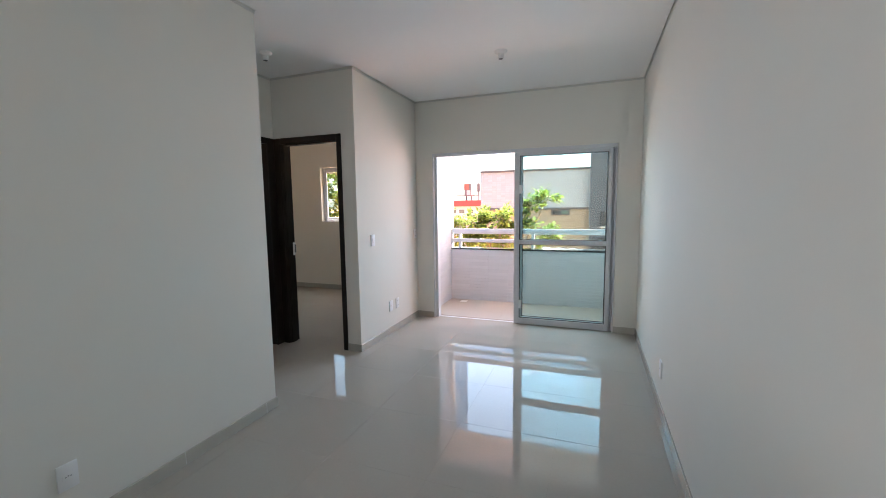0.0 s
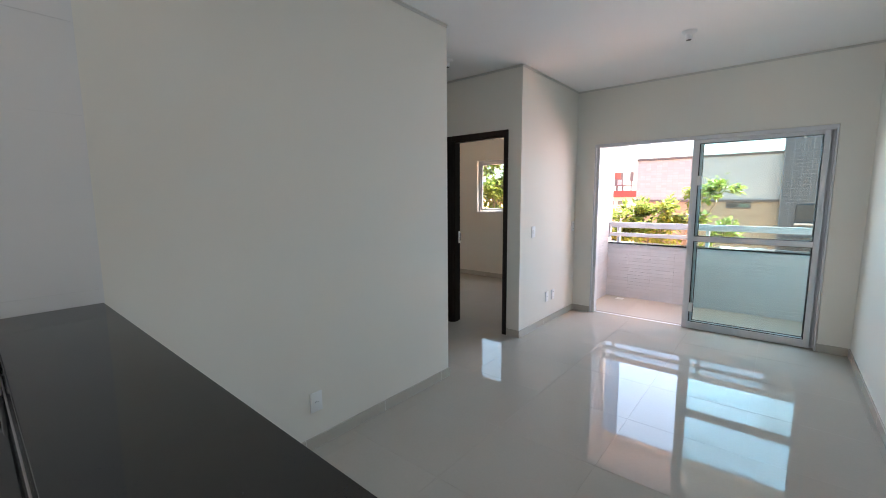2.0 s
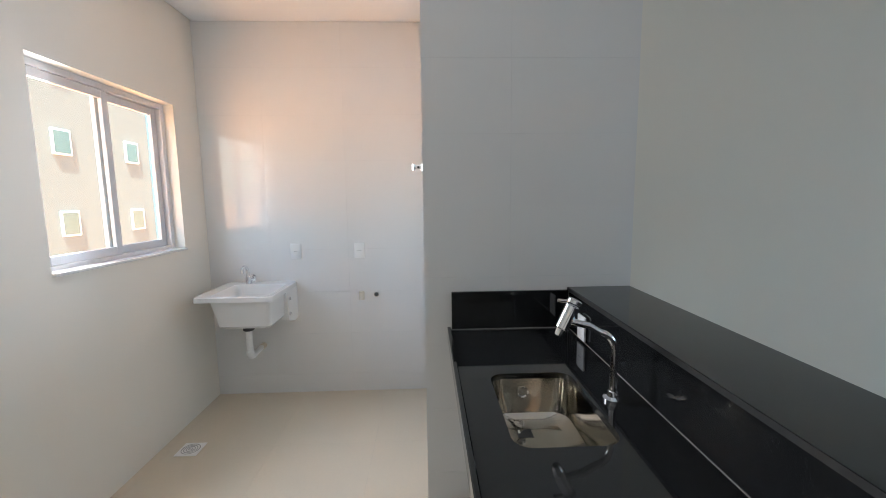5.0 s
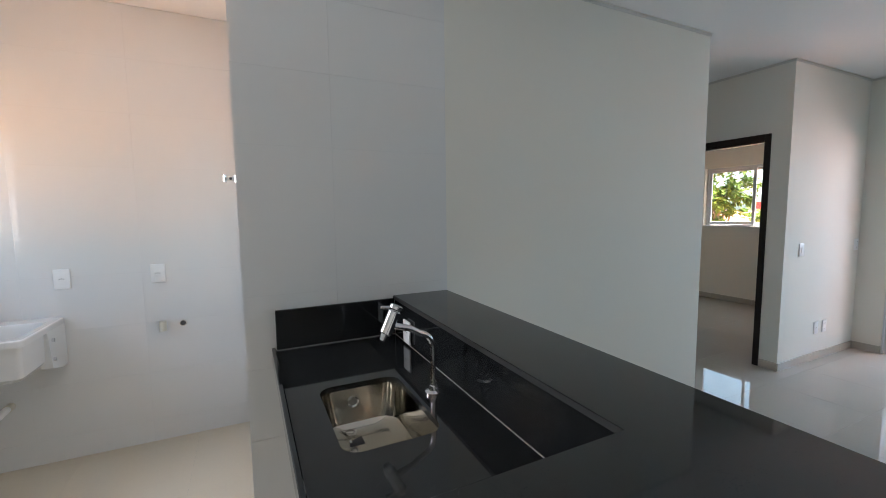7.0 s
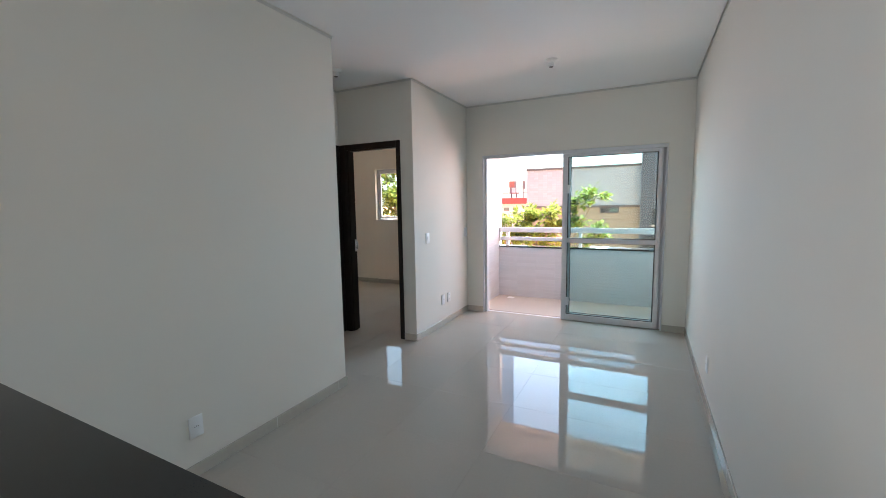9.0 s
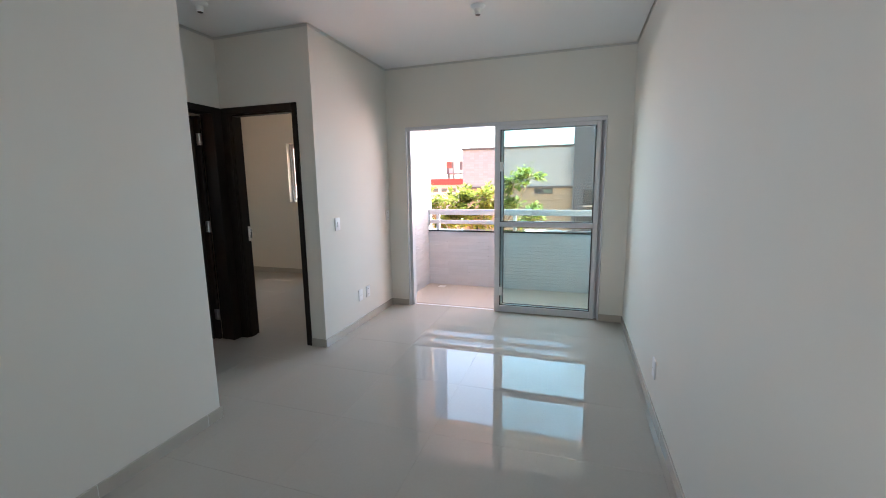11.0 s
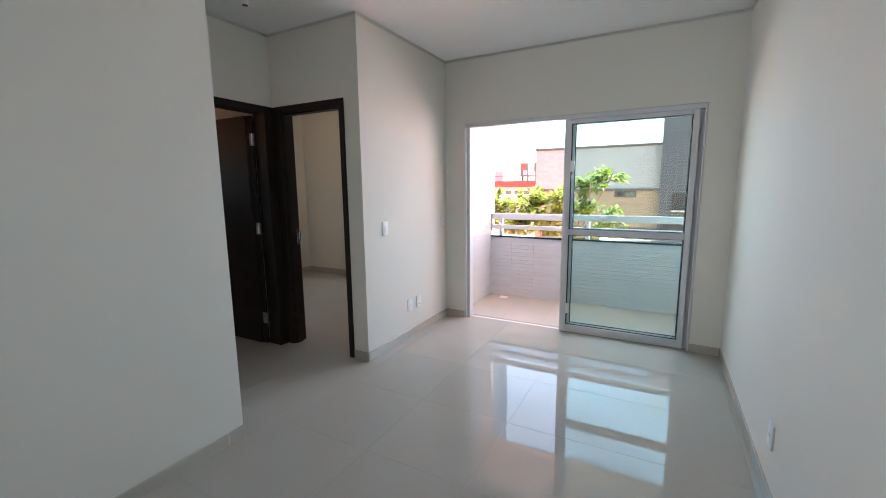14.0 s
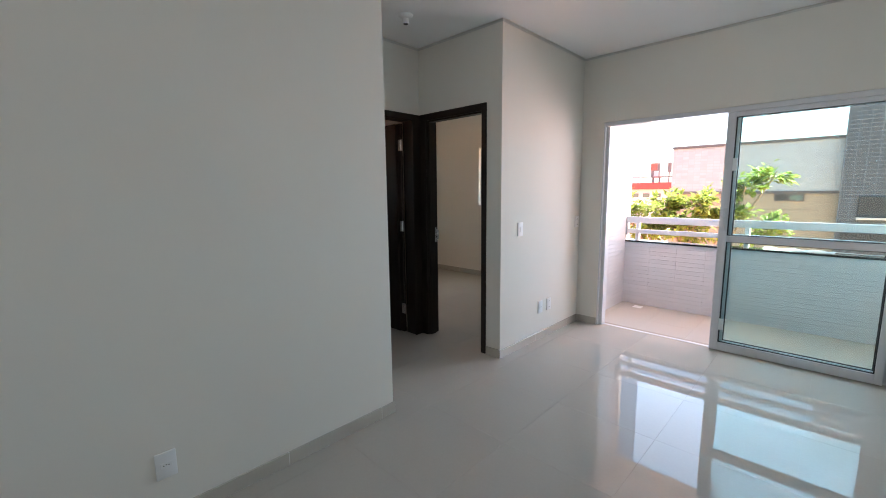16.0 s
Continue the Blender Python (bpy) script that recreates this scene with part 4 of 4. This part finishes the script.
part("cord", tube(bmesh.new(), [(0.0, YP + 0.10, 0.790), (0.06, YP + 0.10, 0.787), (0.14, YP + 0.11, 0.783), (0.22, YP + 0.10, 0.783), (0.33, YP + 0.095, 0.787)], 0.005, n=8), RAILPAINT, sheet, "pale loose cord", True)

# ---- outside ----
GZ = -3.2
bm = bmesh.new()
n = 24
vs = {}
for i in range(n + 1):
    for j in range(n + 1):
        u, v = (i / n * 2 - 1), (j / n * 2 - 1)
        x, y = 900 * u * abs(u) ** 1.5, 900 * v * abs(v) ** 1.5
        vs[i, j] = bm.verts.new((x, y + 6, GZ + 0.04 * noise.noise((x * 0.11, y * 0.11, 0))))
for i in range(n):
    for j in range(n):
        bm.faces.new((vs[i, j], vs[i + 1, j], vs[i + 1, j + 1], vs[i, j + 1]))
structure("ground", bm, CLAY, "sunlit reddish clay ground below the flat", "ground", True)
# Added, unseen: grey strip that cuts the clay's red bounce onto the opposite facade.
BOUNCE_GREY = mat("bounce_cut_grey", (0.075, 0.075, 0.075), rough=0.9, vary=0.12, scale=0.6, grain=0.15, grain_scale=30, bump=0.3, bump_scale=40)
structure("road", nbox(-70, 70, 15.4, 17.2, GZ - 0.3, GZ + 0.06), BOUNCE_GREY, "unseen grey ground strip added to keep red bounce off the facade", "road")
structure("storey_below", nbox(XBED - 0.15, XR + 0.15, YK - 0.15, 5.24, GZ - 0.3, -0.205), FARWHITE, "white storey of the building below the flat", "building")


def far_window(parent, x0, x1, y, z0, z1, split=True):
    """A window in a far wall that faces -y: frame and panes set back in it."""
    w = part("window", nbox(x0, x1, y - 0.03, y + 0.02, z0, z1, bevel=0.01), BANDGREY, parent)
    xm = (x0 + x1) / 2
    e = 0.05
    if split:
        part("pane", nbox(x0 + e, xm - e / 2, y - 0.036, y - 0.028, z0 + e, z1 - e), DARKGLASS, w)
        part("pane", nbox(xm + e / 2, x1 - e, y - 0.036, y - 0.028, z0 + e, z1 - e), GREENGLASS, w)
    else:
        part("pane", nbox(x0 + e, x1 - e, y - 0.036, y - 0.028, z0 + e, z1 - e), GREENGLASS, w)
    return w


FY = 17.5
block = thing("apartment_block", (-2.4, FY + 4, GZ), "low tiled block in white and tan beside a dark tower", "building")
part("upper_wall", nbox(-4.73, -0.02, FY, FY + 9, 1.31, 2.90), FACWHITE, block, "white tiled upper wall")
part("lower_wall", nbox(-4.73, -0.02, FY + 0.03, FY + 9, GZ - 0.3, 1.22), FACTAN, block, "tan tiled lower wall")
part("band", nbox(-4.75, -0.02, FY - 0.03, FY + 9, 1.22, 1.31), BANDGREY, block, "dark grey string course")
part("roof_edge", nbox(-4.75, -0.02, FY - 0.05, FY + 9, 2.90, 2.99), BANDGREY, block, "dark grey roof edge")
part("low_band", nbox(-4.75, -0.02, FY - 0.02, FY + 0.03, -0.30, -0.22), BANDGREY, block)
far_window(block, -1.58, -0.82, FY + 0.03, 0.975, 1.215)
tower = part("tower", nbox(-0.02, 3.4, FY - 0.35, FY + 9, GZ - 0.3, 7.5), FACDARK, block, "dark tiled tower")
for x0, x1, z0, z1 in ((0.42, 1.7, 0.52, 1.14), (0.10, 1.2, -0.42, 0.05)):
    w = part("window", nbox(x0, x1, FY - 0.40, FY - 0.34, z0, z1, bevel=0.01), DARKGLASS, tower)
part("ledge", nbox(0.40, 1.7, FY - 0.50, FY - 0.35, 0.46, 0.52), FARWHITE, tower)

far = thing("far_building", (-14, 36, GZ), "distant white building with a red roof band and a rooftop tank", "building")
part("wall", nbox(-19, -9.55, 36, 48, GZ - 0.3, 1.38), FARWHITE, far)
part("red_band", nbox(-19.2, -9.4, 35.8, 48, 1.38, 1.92), REDPAINT, far, "bright red roof band")
for k in range(5):
    far_window(far, -14.3 + k * 0.85, -13.8 + k * 0.85, 36, 0.75, 1.05, False)
part("stair_tower", nbox(-16.0, -13.6, 38, 41, 1.92, 2.9), FARWHITE, far)
TANKGREY = mat("tank_grey", (0.10, 0.10, 0.105), rough=0.7, vary=0.25, scale=3)
tank_box = part("rooftop_tank", nbox(-11.55, -10.85, 37, 38, 2.35, 3.55, bevel=0.03), TANKGREY, far, "weathered rooftop water tank")
part("rust_panel", nbox(-11.57, -11.05, 36.97, 37.0, 2.95, 3.52), mat("rust_panel", (0.20, 0.075, 0.06), rough=0.7, vary=0.2, scale=2), tank_box, "rusty red panel")
part("pale_panel", nbox(-11.30, -10.95, 36.96, 36.99, 2.40, 2.90), FARWHITE, tank_box)
for x in (-11.5, -11.0):
    part("tank_leg", nbox(x, x + 0.12, 37.3, 37.42, 1.92, 2.35), TANKGREY, far)
part("roof_rail", nbox(-16.5, -9.6, 36.5, 36.56, 2.36, 2.43), TANKGREY, far)
part("mast", cyl(bmesh.new(), (-10.2, 37.2, 1.92), (-10.2, 37.2, 3.6), 0.05, n=8), TANKGREY, far)
part("antenna_panel", nbox(-10.32, -10.02, 37.1, 37.3, 2.75, 3.55, bevel=0.02), TANKGREY, far)

side = thing("side_building", (-15, -14, GZ), "tall pale building with small windows and a blue stripe", "building")
part("wall", nbox(-19.0, -2.0, -18, -12, GZ - 0.3, 9.0), FARGREEN, side)
part("corner_return", nbox(-19.6, -16.75, -18, -11.9, GZ - 0.3, 9.0), FACTAN, side, "tan tiled corner wall")
part("blue_stripe", nbox(-16.45, -16.0, -12.0, -11.96, GZ, 9.0), BLUEPAINT, side, "painted blue stripe")
for k in range(4):
    z = 0.55 + 2.3 * (k - 1)
    for x in (-15.35, -12.6, -9.8, -6.5):
        w = part("window", nbox(x, x + 0.62, -12.0, -11.95, z, z + 0.72, bevel=0.01), ALU, side)
        part("pane", nbox(x + 0.05, x + 0.57, -11.956, -11.945, z + 0.05, z + 0.67), GREENGLASS, w)


# ---- trees ----
def tree(at, clumps, label, seed, leaves, size):
    """A broad-leaved street tree: tapered trunk, limbs to each clump, and leaves scattered about twigs."""
    rnd = random.Random(seed)
    base = Vector(at)
    t = thing("tree", at, label, "tree", "street trees")
    fork = base + Vector((0.1, 0, 2.2))
    part("trunk", tube(bmesh.new(), [base + Vector((0, 0, -0.2)), base + Vector((0.02, 0.05, 0.5)), base + Vector((-0.04, 0, 1.3)), fork], [0.24, 0.19, 0.16, 0.14]), BARK, t, smooth=True)
    verts, faces = [], []
    for c, r, dens in clumps:
        c = Vector(c)
        mid = fork.lerp(c, 0.5) + Vector((rnd.uniform(-0.2, 0.2), rnd.uniform(-0.2, 0.2), -0.15))
        part("limb", tube(bmesh.new(), [fork - Vector((0, 0, 0.1)), mid, c, c + Vector((rnd.uniform(-0.1, 0.1), 0, r[2] * 0.6))], [q * (0.45 + 0.55 * min(dens, 1)) for q in (0.085, 0.05, 0.024, 0.008)], n=8), BARK, t, smooth=True)
        twigs = []
        bm = bmesh.new()
        for k in range(int(16 * dens)):
            d = Vector((rnd.gauss(0, 1), rnd.gauss(0, 1), rnd.gauss(0.25, 0.8))).normalized()
            e = c + Vector((d.x * r[0], d.y * r[1], d.z * r[2])) * rnd.uniform(0.55, 1.08)
            s = c + (e - c) * 0.15
            m = (s + e) / 2 + Vector((0, 0, 0.06))
            tube(bm, [s, m, e], [0.014, 0.010, 0.005], n=5)
            twigs.append((s, m, e))
        part("twigs", bm, BARK, t)
        for k in range(int(leaves * dens)):
            s, m, e = rnd.choice(twigs)
            f = rnd.uniform(0.25, 1.05)
            p = s.lerp(e, f) + Vector((rnd.gauss(0, 0.07), rnd.gauss(0, 0.07), rnd.gauss(0, 0.06)))
            d = ((e - s).normalized() + Vector((rnd.gauss(0, 0.8), rnd.gauss(0, 0.8), rnd.gauss(-0.25, 0.5)))).normalized()
            side_ = d.cross(Vector((rnd.gauss(0, 0.4), rnd.gauss(0, 0.4), 1))).normalized()
            up = side_.cross(d)
            L = size * rnd.uniform(0.6, 1.25)
            w = L * rnd.uniform(0.22, 0.30)
            i = len(verts)
            verts += [p, p + d * L * 0.45 + side_ * w + up * w * 0.35, p + d * L - up * L * 0.12, p + d * L * 0.45 - side_ * w + up * w * 0.35, p + d * L * 0.5]
            faces += [(i, i + 1, i + 4), (i + 1, i + 2, i + 4), (i + 2, i + 3, i + 4), (i + 3, i, i + 4)]
    me = bpy.data.meshes.new("crown")
    me.from_pydata([tuple(v) for v in verts], [], faces)
    me.materials.append(LEAF)
    ob = new("crown", me)
    ob.parent = t
    ob.matrix_parent_inverse = t.matrix_basis.inverted()
    tagged(ob, "crown of broad yellow-green leaves with gaps")
    return t


tree((-2.6, 11.2, GZ), [((-4.05, 11.0, 0.80), (0.45, 0.5, 0.45), 0.7), ((-3.55, 11.1, 0.50), (0.5, 0.6, 0.5), 0.8), ((-3.15, 11.1, 0.92), (0.42, 0.6, 0.48), 0.75), ((-2.35, 11.0, 1.00), (0.45, 0.6, 0.50), 0.75),
                        ((-2.75, 11.1, 0.45), (0.7, 0.6, 0.5), 1.1), ((-1.50, 10.9, 1.42), (0.42, 0.36, 0.26), 0.36), ((-1.05, 10.9, 1.62), (0.42, 0.34, 0.25), 0.36), ((-1.75, 11.0, 0.72), (0.48, 0.5, 0.45), 0.45),
                        ((-1.05, 11.0, 0.54), (0.38, 0.4, 0.32), 0.4), ((-4.7, 11.4, 0.4), (0.6, 0.6, 0.5), 0.9)],
     "broad-leaved street tree with bright yellow-green leaves before the balcony", 3, 720, 0.175)
tree((-8.0, 11.0, GZ), [((-8.5, 10.8, 1.9), (0.7, 0.7, 0.7), 1.1), ((-7.5, 10.8, 1.3), (0.7, 0.6, 0.6), 1.0), ((-8.2, 10.9, 0.9), (0.8, 0.7, 0.5), 1.0), ((-7.0, 11.0, 2.0), (0.6, 0.6, 0.5), 0.6),
                        ((-9.2, 11.2, 2.2), (0.8, 0.7, 0.7), 1.0), ((-9.3, 11.0, 1.0), (0.8, 0.7, 0.7), 1.0), ((-6.4, 11.2, 1.0), (0.5, 0.6, 0.5), 0.6), ((-7.9, 10.8, 2.55), (0.7, 0.6, 0.5), 0.7), ((-7.1, 10.9, 2.75), (0.6, 0.6, 0.5), 0.6), ((-7.3, 10.7, 1.75), (0.6, 0.6, 0.5), 0.8), ((-8.7, 10.9, 2.7), (0.6, 0.6, 0.5), 0.5)],
     "broad-leaved street tree with bright leaves outside the bedroom window", 8, 620, 0.185)


# ---- tiles: pieces of floors and walls ----
tile_meshes = {}


def tile_mesh(key, sx, sy, sz, material):
    k = (key, round(sx, 3), round(sy, 3), round(sz, 3))
    if k not in tile_meshes:
        bm = bmesh.new()
        box(bm, -sx / 2, sx / 2, -sy / 2, sy / 2, -sz / 2, sz / 2)
        tile_meshes[k] = mesh_of("tile", bm, material)
    return tile_meshes[k]


def spans(a, b, origin, pitch, joint):
    """The tiles of a row between a and b, cut at its ends."""
    k = math.floor((a - origin) / pitch)
    while origin + k * pitch < b - 1e-6:
        s, e = max(a, origin + k * pitch + joint / 2), min(b, origin + (k + 1) * pitch - joint / 2)
        if e - s > 0.004:
            yield s, e
        k += 1


def floor_tiles(parent, x0, x1, y0, y1, z, material=None, pitch=0.611, ox=-0.661, oy=2.252, joint=0.0013):
    for a, b in spans(x0, x1, ox, pitch, joint):
        for c, d in spans(y0, y1, oy, pitch, joint):
            piece("tile", tile_mesh("floor" + (material or FLOOR).name, b - a, d - c, 0.004, material or FLOOR), parent, ((a + b) / 2, (c + d) / 2, z - 0.002))


floor_tiles(floor, XL, XR, YLA, YB + 0.15, 0.0)
floor_tiles(floor, XL, XR, YK, YLA, 0.0, BEIGE, joint=0.0008)
floor_tiles(floor, XHALL - 0.12, XL, YHALL0, YHALL1, 0.0)
floor_tiles(floor, XLA, XL, YK, YLA, 0.0, BEIGE, joint=0.0008)
floor_tiles(floor, XBED, XHALL - 0.12, 0.32, YHALL1, 0.0)
floor_tiles(floor, XBED, XL - 0.12, YHALL1, YB + 0.15, 0.0)
floor_tiles(floor_bed, XBED, XL - 0.12, YB + 0.15, YBED, 0.0)
BALCTILE = mat("balcony_tile", (0.44, 0.40, 0.355), rough=0.35, vary=0.06, scale=3, obj=0.02)
floor_tiles(balcony_floor, BX, XR, YB + 0.152, YP + 0.006, -0.045, BALCTILE, pitch=0.45, ox=-1.0, oy=4.2, joint=0.0015)


def wall_tiles_x(parent, x, out, y0, y1, z0, z1, w, h, oy, oz, joint, thick, material, name="tile"):
    """Tiles on a wall that faces along x; out: +1 or -1."""
    for a, b in spans(y0, y1, oy, w, joint * 0.4):
        for c, d in spans(z0, z1, oz, h, joint):
            piece(name, tile_mesh("x" + material.name, thick, b - a, d - c, material), parent, (x + out * thick / 2, (a + b) / 2, (c + d) / 2))


def wall_tiles_y(parent, y, out, x0, x1, z0, z1, w, h, ox, oz, joint, thick, material, name="tile"):
    for a, b in spans(x0, x1, ox, w, joint * 0.45):
        for c, d in spans(z0, z1, oz, h, joint):
            piece(name, tile_mesh("y" + material.name, b - a, thick, d - c, material), parent, ((a + b) / 2, y + out * thick / 2, (c + d) / 2))


def grout_sheet(name, *a):
    return structure(name, nbox(*a), TILEGROUT, "white ceramic wall tiling with fine joints", "wall tiles")


g1 = grout_sheet("tiling_kitchen", XL, XL + 0.0062, YLA - 0.0088, -0.725, 0, TOP)
wall_tiles_x(g1, XL + 0.003, 1, YLA - 0.0088, -0.725, 0.0, TOP, 0.58, 0.325, -1.30, 0.144, 0.0009, 0.005, CERAMIC)
g2 = grout_sheet("tiling_laundry_far", XLA, XLA + 0.0062, YK, YLA, 0, TOP)
wall_tiles_x(g2, XLA + 0.003, 1, YK, YLA, 0.0, TOP, 0.58, 0.325, -2.86, 0.144, 0.0009, 0.005, CERAMIC)
g3 = grout_sheet("tiling_laundry_side", XLA + 0.0085, XL, YLA - 0.0062, YLA, 0, TOP)
wall_tiles_y(g3, YLA - 0.003, -1, XLA + 0.0085, XL - 0.0002, 0.0, TOP, 0.58, 0.325, -2.6, 0.144, 0.0009, 0.005, CERAMIC)

# small white tiles on the balcony: those nearest the opening are pieces, the rest one mesh
wall_tiles_y(parapet, YP + 0.009, -1, BX - 0.006, -0.10, -0.045, 0.756, 0.30, 0.05, BX, -0.045, 0.0018, 0.007, MOSAIC)
bm = bmesh.new()
for a, b in spans(-0.10, XR, BX, 0.30, 0.0008):
    for c, d in spans(-0.045, 0.756, -0.045, 0.05, 0.0018):
        box(bm, a, b, YP + 0.002, YP + 0.009, c, d)
tagged(part("far_tiles", bm, MOSAIC, parapet, "rows of small white tiles"), kind="stuff")
bm = bmesh.new()
for a, b in spans(YB + 0.152, YP, 4.16, 0.30, 0.0008):
    for c, d in spans(-0.045, 2.39, -0.045, 0.05, 0.0020):
        box(bm, BX - 0.009, BX - 0.002, a, b, c, d)
tagged(part("side_tiles", bm, MOSAIC, balcony_wall_left, "rows of small white tiles"), kind="stuff")
